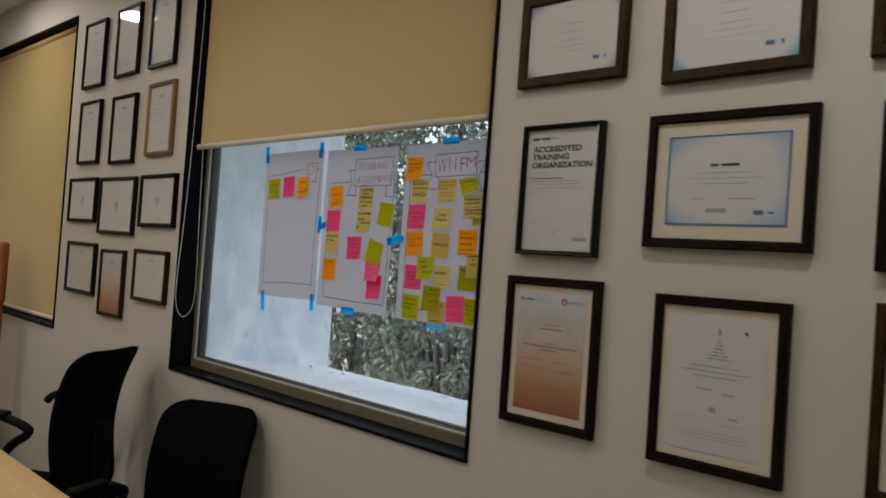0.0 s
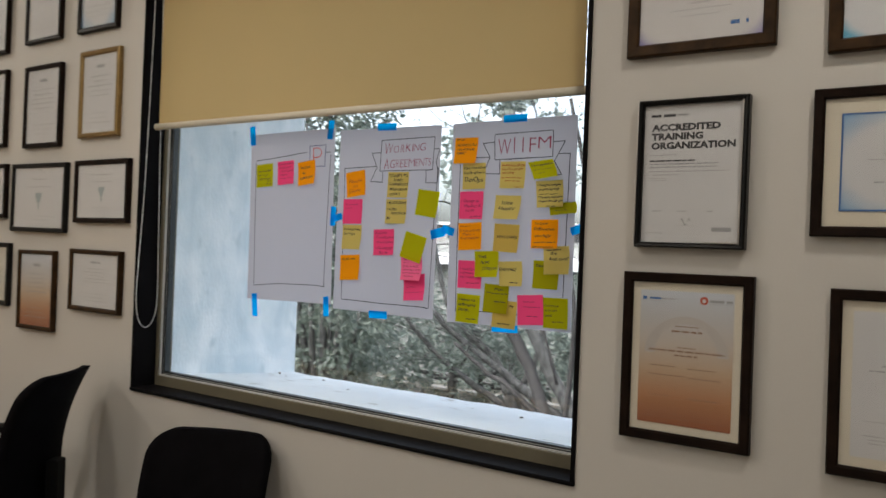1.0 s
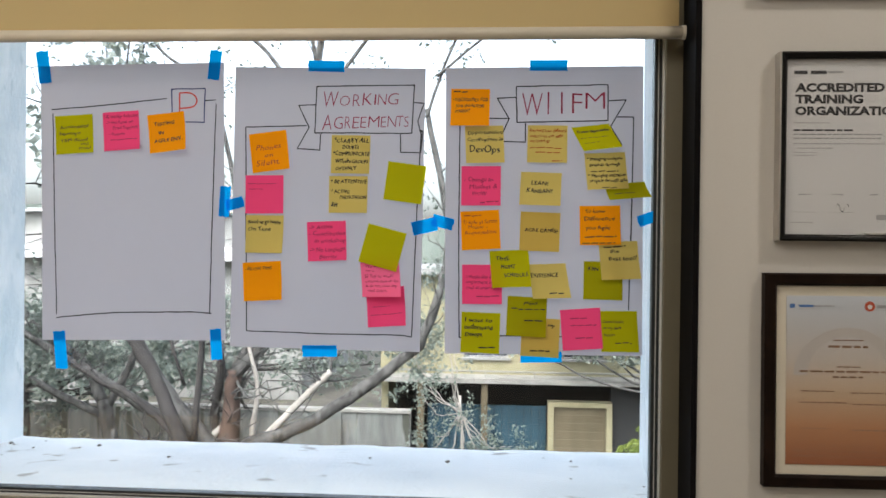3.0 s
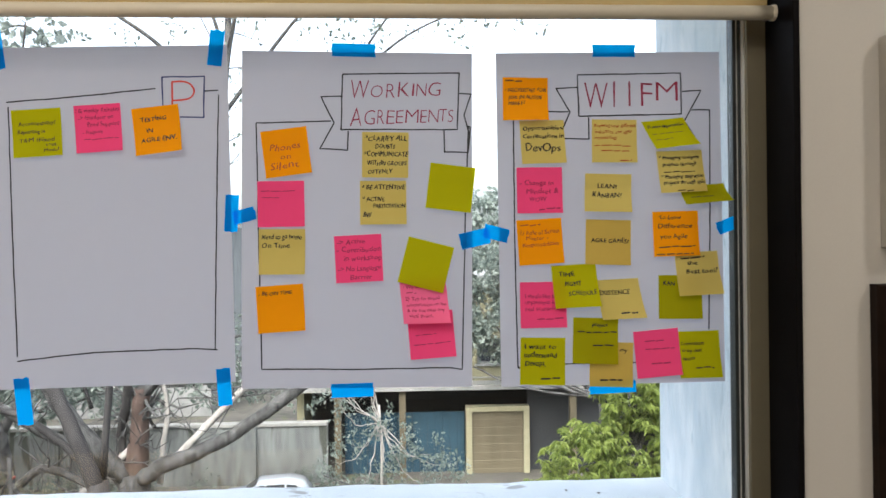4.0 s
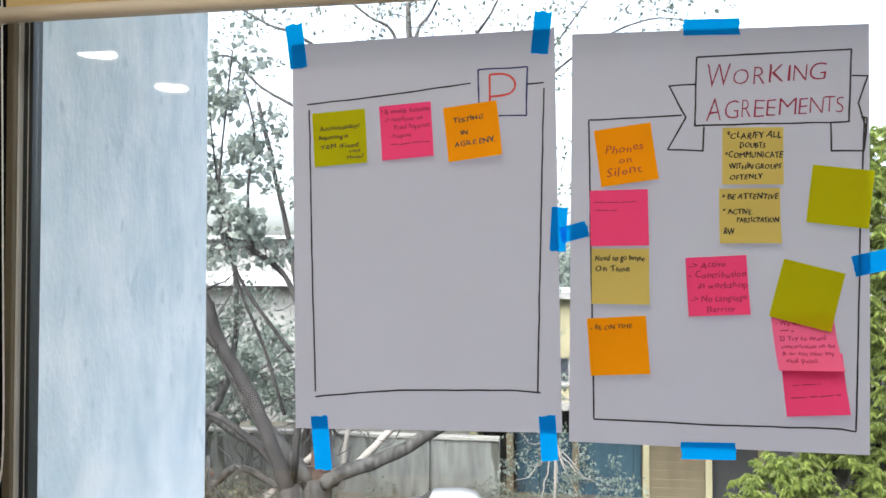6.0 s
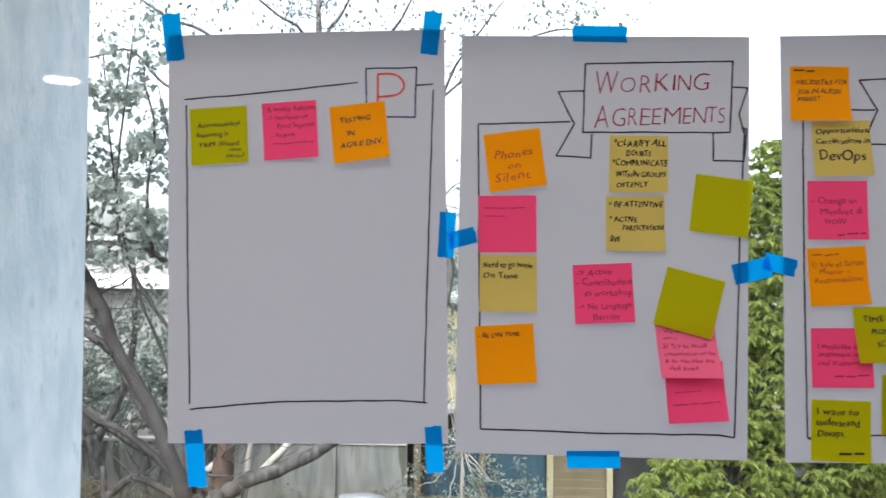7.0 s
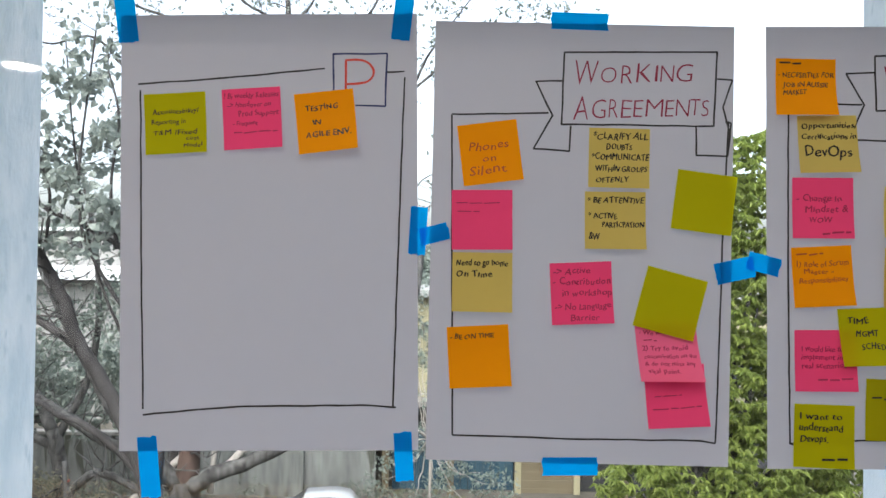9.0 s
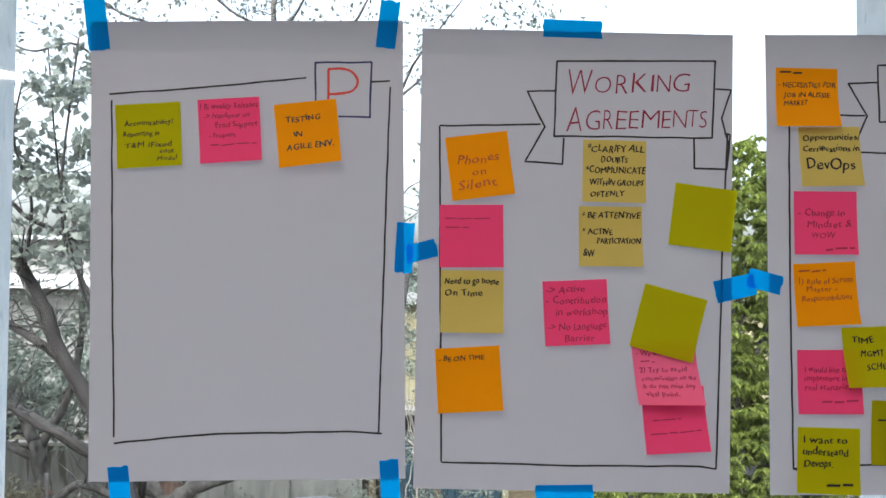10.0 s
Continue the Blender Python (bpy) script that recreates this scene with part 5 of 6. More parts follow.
tb = thing("meeting_table", "pale maple laminate meeting table with dark metal legs", "table", place=pose(-3.72, 0.42, 0))
part("tabletop", boxes((-1.25, 1.25, -0.60, 0.60, 0.72, 0.75), bevel=0.004), TABLETOP, tb)
for sx in (-1, 1):
    for sy in (-1, 1):
        part("leg", boxes((sx * 1.12 - 0.03, sx * 1.12 + 0.03, sy * 0.48 - 0.03, sy * 0.48 + 0.03, 0, 0.72), bevel=0.004), DARK_METAL, tb)
part("apron", boxes((-1.09, 1.09, 0.47, 0.49, 0.64, 0.72)), DARK_METAL, tb)
part("apron", boxes((-1.09, 1.09, -0.49, -0.47, 0.64, 0.72)), DARK_METAL, tb)

wc = thing("wooden_chair", "reddish teak high-backed chair beside the closed blind", "chair", place=pose(-5.20, 1.38, 0))
for s in (-1, 1):
    part("back_post", boxes((s * 0.21 - 0.02, s * 0.21 + 0.02, 0.12, 0.155, 0, 1.40), bevel=0.006), TEAK, wc)
    part("leg", boxes((s * 0.21 - 0.02, s * 0.21 + 0.02, -0.30, -0.26, 0, 0.43), bevel=0.005), TEAK, wc)
part("back_panel", boxes((-0.25, 0.25, 0.115, 0.160, 1.10, 1.44), bevel=0.015), TEAK, wc, "solid reddish wooden back panel")
part("seat", boxes((-0.24, 0.24, -0.31, 0.16, 0.43, 0.47), bevel=0.01), TEAK, wc)

# ---- outside ----
gm = bmesh.new()
n = 60
vs = [[gm.verts.new((-150 + 300 * i / n, OUT + (j / n) ** 2 * 600, GROUND + (0.12 * noise.noise((i * 1.7, j * 1.3, 2)) if 0 < j < n else 0))) for i in range(n + 1)] for j in range(n + 1)]
for j in range(n):
    for i in range(n):
        gm.faces.new((vs[j][i], vs[j][i + 1], vs[j + 1][i + 1], vs[j + 1][i]))
structure("ground", gm, EARTH, "dry brown earth yard below the window", "ground")

# boundary wall with pale coping
bw_ = thing("boundary_wall", "stained grey plastered boundary wall with pale coping", "boundary wall")
part("wall_body", boxes((-60, -5.2, 32.0, 32.3, GROUND - 0.2, -5.32)), COMPOUND, bw_)
part("coping", boxes((-60, -5.2, 31.93, 32.37, -5.32, -5.18), bevel=0.02), COPING, bw_, "pale coping along the top")
for k in range(7):
    part("pier", boxes((-54 + 7.6 * k, -53.6 + 7.6 * k, 31.86, 32.0, GROUND - 0.2, -5.32)), COMPOUND, bw_)

# yellow house over a dark carport with blue sheeting and an ochre shutter
yh = thing("yellow_house", "faded yellow two storey house above a dark open carport", "house")
wall_bits = bmesh.new()
HX0, HX1, HY = -6.6, 12.0, 33.2
WINS = [(-3.1, -1.25), (0.9, 2.7), (4.6, 6.4), (8.4, 10.2)]
wz0, wz1 = -3.15, -2.10
edges = [HX0] + [v for p in WINS for v in p] + [HX1]
for a, b in zip(edges[0::2], edges[1::2]):
    box(wall_bits, a, b, HY, HY + 0.3, -3.85, 0.3)
for a, b in WINS:
    box(wall_bits, a, b, HY, HY + 0.3, -3.85, wz0)
    box(wall_bits, a, b, HY, HY + 0.3, wz1, 0.3)
part("upper_wall", wall_bits, YELLOW, yh, "faded yellow plaster wall")
part("side_wall", boxes((HX0, HX0 + 0.3, HY + 0.3, HY + 8, GROUND, 0.3), (HX1 - 0.3, HX1, HY + 0.3, HY + 8, GROUND, 0.3), (HX0, HX1, HY + 8, HY + 8.3, GROUND, 0.3)), YELLOW, yh)
part("roof", boxes((HX0 - 0.5, HX1 + 0.5, HY - 0.6, HY + 8.6, 0.3, 0.55)), CONCRETE, yh, "flat concrete roof slab")
for a, b in WINS:
    w = part("window", boxes((a, b, HY + 0.14, HY + 0.18, wz0, wz1)), DARK_PANE, yh, "dark window glass")
    k = 3
    part("window_frame", boxes((a, b, HY + 0.08, HY + 0.14, wz0, wz0 + 0.07), (a, b, HY + 0.08, HY + 0.14, wz1 - 0.07, wz1), *[(a + (b - a) * i / k - 0.035 + (0.035 if i == 0 else -0.035 if i == k else 0), a + (b - a) * i / k + 0.035 + (0.035 if i == 0 else -0.035 if i == k else 0), HY + 0.085, HY + 0.139, wz0 + 0.07, wz1 - 0.07) for i in range(k + 1)]), CONCRETE, w)
    part("window_sill", boxes((a - 0.1, b + 0.1, HY - 0.12, HY + 0.08, wz0 - 0.09, wz0)), CONCRETE, w)
part("canopy", boxes((HX0 - 0.2, HX1, HY - 1.1, HY, -4.05, -3.85)), COPING, yh, "pale concrete ledge over the carport")
part("ledge_rail", cyl(bmesh.new(), (HX0, HY - 0.9, -3.58), (HX1, HY - 0.9, -3.58), 0.035, n=8), COPING, yh)
for k in range(9):
    part("ledge_post", cyl(bmesh.new(), (HX0 + 0.4 + 2 * k, HY - 0.9, -3.85), (HX0 + 0.4 + 2 * k, HY - 0.9, -3.58), 0.03, n=6), COPING, yh)
for x in (-4.95, -2.35, 4.6, 8.2):
    part("pillar", boxes((x, x + 0.26, HY - 0.9, HY - 0.6, GROUND, -4.05)), SHUTTER, yh, "pale brown pillar")
# carport depth: its shade is painted on as a near-black back wall
part("carport_back", boxes((HX0 + 0.3, HX1 - 0.3, HY + 3.0, HY + 3.2, GROUND, -3.85)), INTERIOR_SHADE, yh)
part("blue_sheeting", boxes(*[(-4.6 + 0.31 * i, -4.31 + 0.31 * i, HY - 0.02 + 0.04 * (i % 2), HY + 0.06 + 0.04 * (i % 2), GROUND, -5.12) for i in range(16)]), BLUE_SHEET, yh, "blue painted corrugated sheeting")
sh = part("shutter", boxes(*[(0.62, 2.75, HY - 0.35 + 0.03 * (i % 2), HY - 0.25 + 0.03 * (i % 2), GROUND + 0.17 * i, GROUND + 0.17 * i + 0.17) for i in range(15)]), SHUTTER, yh, "closed ochre rolling shutter")
part("shutter_surround", boxes((0.38, 0.62, HY - 0.5, HY, GROUND, -4.85), (2.75, 2.99, HY - 0.5, HY, GROUND, -4.85), (0.62, 2.75, HY - 0.5, HY, -5.05, -4.85)), YELLOW, sh)
# flat panel coloured near-black in place of shade beside the shutter
part("shop_front", boxes((2.99, HX1 - 0.3, HY, HY + 0.2, GROUND, -4.05)), INTERIOR_SHADE, yh, "near-black panel painted as the shade of an unlit shop front")

# long pale-roofed shed, far off
shd = thing("long_shed", "long grey shed with pale sheet roofs and overhanging eaves", "building")
part("shed_wall", boxes((-60, -13, 45.5, 60, GROUND, 1.9)), CONCRETE, shd)
rf = bmesh.new()
hexa(rf, [(-61, 44.0, 0.75), (-12.4, 44.0, 0.45), (-12.4, 44.0, 0.65), (-61, 44.0, 0.95)], [(-61, 46.6, 1.75), (-12.4, 46.6, 1.45), (-12.4, 46.6, 1.65), (-61, 46.6, 1.95)])
part("lower_roof", rf, ROOF_PALE, shd, "pale sloping sheet roof")
rf = bmesh.new()
hexa(rf, [(-61, 45.0, 3.25), (-12.6, 45.0, 3.25), (-12.6, 45.0, 3.45), (-61, 45.0, 3.45)], [(-61, 61, 3.75), (-12.6, 61, 3.75), (-12.6, 61, 3.95), (-61, 61, 3.95)])
part("upper_roof", rf, ROOF_PALE, shd, "pale flat upper roof")
part("clerestory", boxes((-59, -13.2, 45.7, 59, 1.9, 3.25)), CONCRETE, shd)
# vents are near-black blocks, the shade inside them painted on
for k in range(14):
    part("vent_opening", boxes((-48 + 2.4 * k, -47.4 + 2.4 * k, 45.62, 45.7, 2.3, 2.9)), INTERIOR_SHADE, shd)

# parked white car
car = thing("parked_car", "white hatchback parked below by the boundary wall", "car", place=pose(-6.95, 28.4, GROUND, 0, 0, 4) @ Matrix.Scale(0.80, 4))
prof = [(-1.95, 0.35), (-1.98, 0.75), (-1.85, 0.98), (-1.0, 1.08), (-0.35, 1.52), (0.9, 1.58), (1.55, 1.45), (1.9, 0.98), (1.95, 0.4)]
cb = bmesh.new()
L = [cb.verts.new((x, -0.82 + (0.12 if z > 1.2 else 0), z)) for x, z in prof]
R = [cb.verts.new((x, 0.82 - (0.12 if z > 1.2 else 0), z)) for x, z in prof]
for i in range(len(prof)):
    j = (i + 1) % len(prof)
    cb.faces.new((L[i], R[i], R[j], L[j]))
cb.faces.new(L)
cb.faces.new(R[::-1])
bmesh.ops.recalc_face_normals(cb, faces=cb.faces)
bmesh.ops.bevel(cb, geom=list(cb.edges), offset=0.05, segments=2, affect="EDGES")
part("body", cb, CAR_PAINT, car, smooth=True)
for s in (-1, 1):
    for quad in (((-0.72, 1.08), (-0.05, 1.08), (-0.05, 1.46), (-0.28, 1.46)), ((0.02, 1.08), (0.78, 1.08), (0.78, 1.48), (0.02, 1.47)), ((0.86, 1.10), (1.42, 1.12), (1.30, 1.42), (0.86, 1.47))):
        g = bmesh.new()
        inn = [(x, s * (0.845 - 0.30 * max(0, z - 1.08)), z) for x, z in quad]
        hexa(g, inn, [(x, y - s * 0.06, z) for x, y, z in inn])
        part("side_window", g, CAR_GLASS, car)
    for x in (-1.25, 1.2):
        wl = part("wheel", cyl(bmesh.new(), (x, s * 0.70, 0.31), (x, s * 0.86, 0.31), 0.31, n=24), RUBBER, car)
        part("rim", cyl(bmesh.new(), (x, s * 0.861, 0.31), (x, s * 0.87, 0.31), 0.2, n=16), SILVER, wl)
g = bmesh.new()
hexa(g, [(-0.98, -0.62, 1.12), (-0.98, 0.62, 1.12), (-0.44, 0.58, 1.49), (-0.44, -0.58, 1.49)], [(-0.90, -0.62, 1.08), (-0.90, 0.62, 1.08), (-0.36, 0.58, 1.45), (-0.36, -0.58, 1.45)])
part("windscreen", g, CAR_GLASS, car)
copy_thing(car, pose(-9.9, 26.5, GROUND, 0, 0, 8) @ Matrix.Scale(0.82, 4))

# ---- trees ----


def leaves(centres, count, spread, size, rng, flat=0.6, broad=0.27):
    """Many single leaves scattered round centres: verts and faces."""
    c = np.array(centres, dtype=float)
    r = np.random.RandomState(rng)
    pick = c[r.randint(0, len(c), count)]
    off = r.normal(0, 1, (count, 3))
    off /= np.linalg.norm(off, axis=1)[:, None] + 1e-6
    pos = pick + off * (spread * r.rand(count, 1) ** 0.5) * np.array([1, 1, flat + 0.25])
    d = r.normal(0, 1, (count, 3)) + np.array([0, 0, -0.7])
    d /= np.linalg.norm(d, axis=1)[:, None]
    e = np.cross(d, r.normal(0, 1, (count, 3)))
    e /= np.linalg.norm(e, axis=1)[:, None]
    nrm = np.cross(d, e)
    ln = size * (0.6 + 0.8 * r.rand(count, 1))
    wd = ln * broad
    quad = np.stack([pos, pos + d * ln * 0.5 + e * wd + nrm * ln * 0.08, pos + d * ln, pos + d * ln * 0.5 - e * wd + nrm * ln * 0.08], axis=1).reshape(-1, 3)
    f = np.arange(count * 4).reshape(-1, 4)
    return quad.tolist(), f.tolist()


def tree(label, base, limbs, leaf_mat, twigs, leaf_count, leaf_size, spread, seed, bark=BARK, twig_len=1.2, twig_from=0.35, leaf_share=1.0, leaf_above=-99.0, leaf_below=99.0, broad=0.27):
    """limbs: (name, radius at foot, radius at tip, points). Twigs grow from the outer part of each limb and carry the leaves."""
    t = thing("tree", label, "tree", "trees outside", pose(*base))
    rg = random.Random(seed)
    tips, tv, tf = [], [], []
    B = Vector(base)
    for nm, ra, rb, pts, bk in limbs:
        path = [p - B for p in smooth_path(pts, 6, ra * 0.12, rg)]
        k = len(path)
        v, f = tube_data(path, [ra + (rb - ra) * i / (k - 1) for i in range(k)], 9, 0.18, rg)
        as_object(nm, v, f, bk or bark, t, smooth=True)
        if nm == "trunk":
            continue
        for _ in range(twigs):
            i = rg.randrange(int(k * twig_from), k)
            s = path[i]
            d = Vector((rg.gauss(0, 1), rg.gauss(0, 1), rg.gauss(0.7, 0.7))).normalized()
            ln = twig_len * rg.uniform(0.4, 1.2)
            q = [s, s + d * ln * 0.35, s + d * ln * 0.7 + Vector((rg.gauss(0, 0.12), rg.gauss(0, 0.12), rg.gauss(0, 0.12))) * ln, s + d * ln + Vector((rg.gauss(0, 0.2), rg.gauss(0, 0.2), rg.gauss(0, 0.2))) * ln]
            rr = max(0.008, rb * 0.32)
            a, b = tube_data(q, [rr, rr * 0.75, rr * 0.5, rr * 0.25], 5)
            o = len(tv)
            tv += a
            tf += [tuple(x + o for x in y) for y in b]
            for m in range(2):
                d2 = (d + Vector((rg.gauss(0, 0.7), rg.gauss(0, 0.7), rg.gauss(0, 0.7)))).normalized()
                st = q[1 + m]
                q2 = [st, st + d2 * ln * 0.3, st + d2 * ln * 0.6]
                a, b = tube_data(q2, [rr * 0.5, rr * 0.35, rr * 0.15], 4)
                o = len(tv)
                tv += a
                tf += [tuple(x + o for x in y) for y in b]
                if rg.random() < leaf_share and leaf_above < B.z + q2[-1].z < leaf_below:
                    tips.append(q2[-1])
            if rg.random() < leaf_share and leaf_above < B.z + q[-1].z < leaf_below:
                tips.append(q[-1])
    if tv:
        as_object("twigs", tv, tf, bark, t, "thin bare twigs")
    if leaf_count and tips:
        v, f = leaves([tuple(p) for p in tips], leaf_count, spread, leaf_size, seed, broad=broad)
        as_object("crown", v, f, leaf_mat, t, "loose crown of single leaves")
    return t


TY = 23.0


def at(*pts, y=TY, bow=0.0):
    return [Vector((x, y + bow * math.sin(i * 1.9), z)) for i, (x, z) in enumerate(pts)]


tree("old spreading tree with bare grey limbs and sparse leaves", (-9.7, TY, GROUND), [
    ("trunk", 0.55, 0.42, at((-9.8, GROUND - 0.2), (-9.75, -6.2), (-9.7, -4.6)), BARK),
    ("limb", 0.34, 0.20, at((-9.7, -4.8), (-9.6, -3.5), (-9.5, -2.2)), BARK_RED),
    ("limb", 0.20, 0.07, at((-9.5, -2.4), (-8.4, -0.8), (-7.5, 3.0), (-7.0, 7.3), (-7.1, 9.5), bow=0.3), BARK),
    ("limb", 0.075, 0.022, at((-7.25, 5.0), (-8.6, 7.1), (-10.3, 8.4), (-11.3, 8.8), (-12.8, 9.8), bow=0.2), BARK),
    ("limb", 0.065, 0.022, at((-7.1, 6.6), (-7.5, 8.4), (-8.2, 8.9), (-9.6, 10.0), bow=0.2), BARK),
    ("limb", 0.065, 0.022, at((-7.0, 7.2), (-6.7, 8.4), (-6.4, 8.95), (-5.7, 10.4), bow=-0.2), BARK),
    ("limb", 0.070, 0.020, at((-7.2, 5.4), (-5.7, 7.5), (-4.6, 8.8), (-4.0, 10.2), bow=0.2), BARK),
    ("limb", 0.055, 0.018, at((-3.9, 5.2), (-3.3, 7.0), (-2.8, 7.8), (-1.6, 9.4), bow=0.2), BARK),
    ("limb", 0.045, 0.015, at((-3.6, 6.4), (-1.9, 7.8), (-0.2, 8.4), (1.2, 8.2), bow=0.2), BARK),
    ("limb", 0.055, 0.018, at((-10.2, 6.2), (-11.6, 7.0), (-12.5, 7.9), (-13.8, 7.7), (-15.0, 8.3), bow=0.2), BARK),
    ("limb", 0.15, 0.05, at((-9.55, -2.4), (-8.9, -0.5), (-9.4, 3.0), (-10.2, 6.5), bow=0.4), BARK),
    ("limb", 0.27, 0.09, at((-9.9, -4.7), (-11.1, -3.2), (-12.9, -0.8), (-14.5, 2.5), (-15.0, 5.5), bow=-0.4), BARK),
    ("limb", 0.22, 0.07, at((-9.9, -5.0), (-10.6, -4.4), (-12.5, -3.1), (-13.5, -2.5), (-16.7, -0.8), (-19, 2.0), bow=0.3), BARK),
    ("limb", 0.25, 0.08, at((-9.6, -4.9), (-9.0, -4.4), (-7.0, -3.6), (-4.5, -1.8), (-3.8, -0.9), (-3.2, 1.8), (-3.9, 5.5), bow=-0.3), BARK),
    ("limb", 0.12, 0.10, at((-9.3, -4.7), (-8.6, -4.2), (-7.3, -2.9), (-6.6, -2.2)), BARK_PALE),
    ("limb", 0.16, 0.06, at((-9.9, -4.6), (-10.2, -3.8), (-9.8, -2.2), (-10.0, -1.0), (-10.8, 2.5), (-11.6, 6.5), bow=0.4), BARK_DARK),
    ("limb", 0.13, 0.10, at((-11.3, -5.2), (-10.9, -4.9), (-9.8, -3.9)), BARK_PALE),
    ("limb", 0.13, 0.10, at((-13.2, -5.3), (-12.8, -4.8), (-12.2, -4.4), (-11.3, -4.7), (-10.2, -5.4)), BARK),
    ("limb", 0.09, 0.05, at((-9.0, -4.9), (-8.9, -3.8), (-8.8, -2.6), (-9.2, -1.0)), BARK_PALE),
], LEAF_DULL, 16, 4600, 0.14, 0.46, 11, twig_len=1.7, twig_from=0.5, leaf_share=0.65, leaf_above=-0.8, leaf_below=12.0)
tree("second bare limbed tree behind the yard", (-14.2, TY + 1.5, GROUND), [
    ("trunk", 0.30, 0.20, at((-14.1, GROUND - 0.2), (-13.9, -5.5), (-14.2, -3.5), y=TY + 1.5), BARK),
    ("limb", 0.19, 0.07, at((-14.2, -3.6), (-15.1, -2.3), (-16.7, -0.8), (-17.8, 2.5), y=TY + 1.5, bow=0.3), BARK),
    ("limb", 0.13, 0.05, at((-14.1, -3.8), (-13.2, -1.6), (-12.9, 1.5), (-13.6, 5.0), y=TY + 1.5, bow=0.3), BARK),
    ("limb", 0.13, 0.05, at((-14.3, -4.0), (-17.0, -2.8), (-19.0, -0.8), (-20.5, 2.5), y=TY + 1.5, bow=0.3), BARK),
], LEAF_DULL, 18, 2200, 0.17, 0.7, 17, twig_len=1.9, leaf_below=0.9)
tree("near tree with broad dull green leaves on crooked limbs", (-6.9, 13.0, GROUND), [
    ("trunk", 0.22, 0.15, at((-6.3, GROUND - 0.2), (-6.6, -4.5), (-6.9, -2.0), y=13.0), BARK_DARK),
    ("limb", 0.125, 0.07, at((-6.9, -2.1), (-7.44, -0.78), (-8.12, 0.34), (-8.33, 0.94), (-8.68, 1.54), (-9.3, 2.4), y=13.0), BARK_DARK),
    ("limb", 0.085, 0.05, at((-8.0, 0.15), (-8.21, 0.31), (-8.73, 0.63), (-9.4, 1.0), y=13.0), BARK_DARK),
    ("limb", 0.065, 0.035, at((-6.9, -1.9), (-7.45, -1.37), (-8.02, -0.96), (-8.43, -0.80), (-9.2, -0.3), y=13.0), BARK_DARK),
    ("limb", 0.055, 0.03, at((-6.9, -2.0), (-6.75, 0.3), (-7.0, 1.3), (-7.49, 1.75), (-8.13, 2.11), (-8.73, 2.37), (-9.3, 2.9), y=13.2), BARK_DARK),
    ("limb", 0.035, 0.014, at((-6.8, 0.2), (-7.48, 1.06), (-7.95, 1.93), (-8.05, 2.72), (-8.0, 3.6), (-7.84, 5.1), y=12.8), BARK_DARK),
    ("limb", 0.03, 0.012, at((-7.1, -0.9), (-7.46, 0.19), (-7.9, 1.2), (-8.2, 2.3), (-8.4, 3.6), (-8.55, 5.1), y=13.3), BARK_DARK),
    ("limb", 0.03, 0.012, at((-7.49, 1.75), (-7.6, 2.7), (-7.5, 3.8), (-7.7, 4.6), y=12.9), BARK_DARK),
    ("limb", 0.03, 0.012, at((-8.68, 1.54), (-8.6, 2.6), (-8.9, 3.6), (-8.8, 4.4), y=13.0), BARK_DARK),
], LEAF_NEAR, 12, 1900, 0.145, 0.27, 23, twig_len=0.9, leaf_share=0.55, leaf_above=1.75, broad=0.37, bark=BARK_DARK)


def rosettes(centres, per, size, rng):
    """Tufts of long drooping leaves: each leaf springs from its tuft's middle, arches out and hangs."""
    c = np.array(centres, dtype=float)
    r = np.random.RandomState(rng)
    count = len(c) * per
    pos = np.repeat(c, per, axis=0) + r.normal(0, 0.03, (count, 3))
    a = r.rand(count, 1) * 2 * np.pi
    out = np.concatenate([np.cos(a), np.sin(a), np.zeros((count, 1))], axis=1)
    side = np.concatenate([-np.sin(a), np.cos(a), np.zeros((count, 1))], axis=1)
    ln = size * (0.6 + 0.7 * r.rand(count, 1))
    wd = ln * (0.10 + 0.04 * r.rand(count, 1))
    rise, droop = r.normal(0.15, 0.3, (count, 1)), 0.45 + 0.5 * r.rand(count, 1)
    up = np.array([[0.0, 0.0, 1.0]])
    mid = pos + out * ln * 0.45 + up * ln * (0.2 * rise)
    tip = mid + out * ln * 0.35 - up * ln * droop * 0.7
    verts = np.stack([pos, mid + side * wd, tip, mid - side * wd], axis=1).reshape(-1, 3)
    f = np.arange(count * 4).reshape(-1, 4)
    return verts.tolist(), f[:, [0, 1, 2]].tolist() + f[:, [0, 2, 3]].tolist()


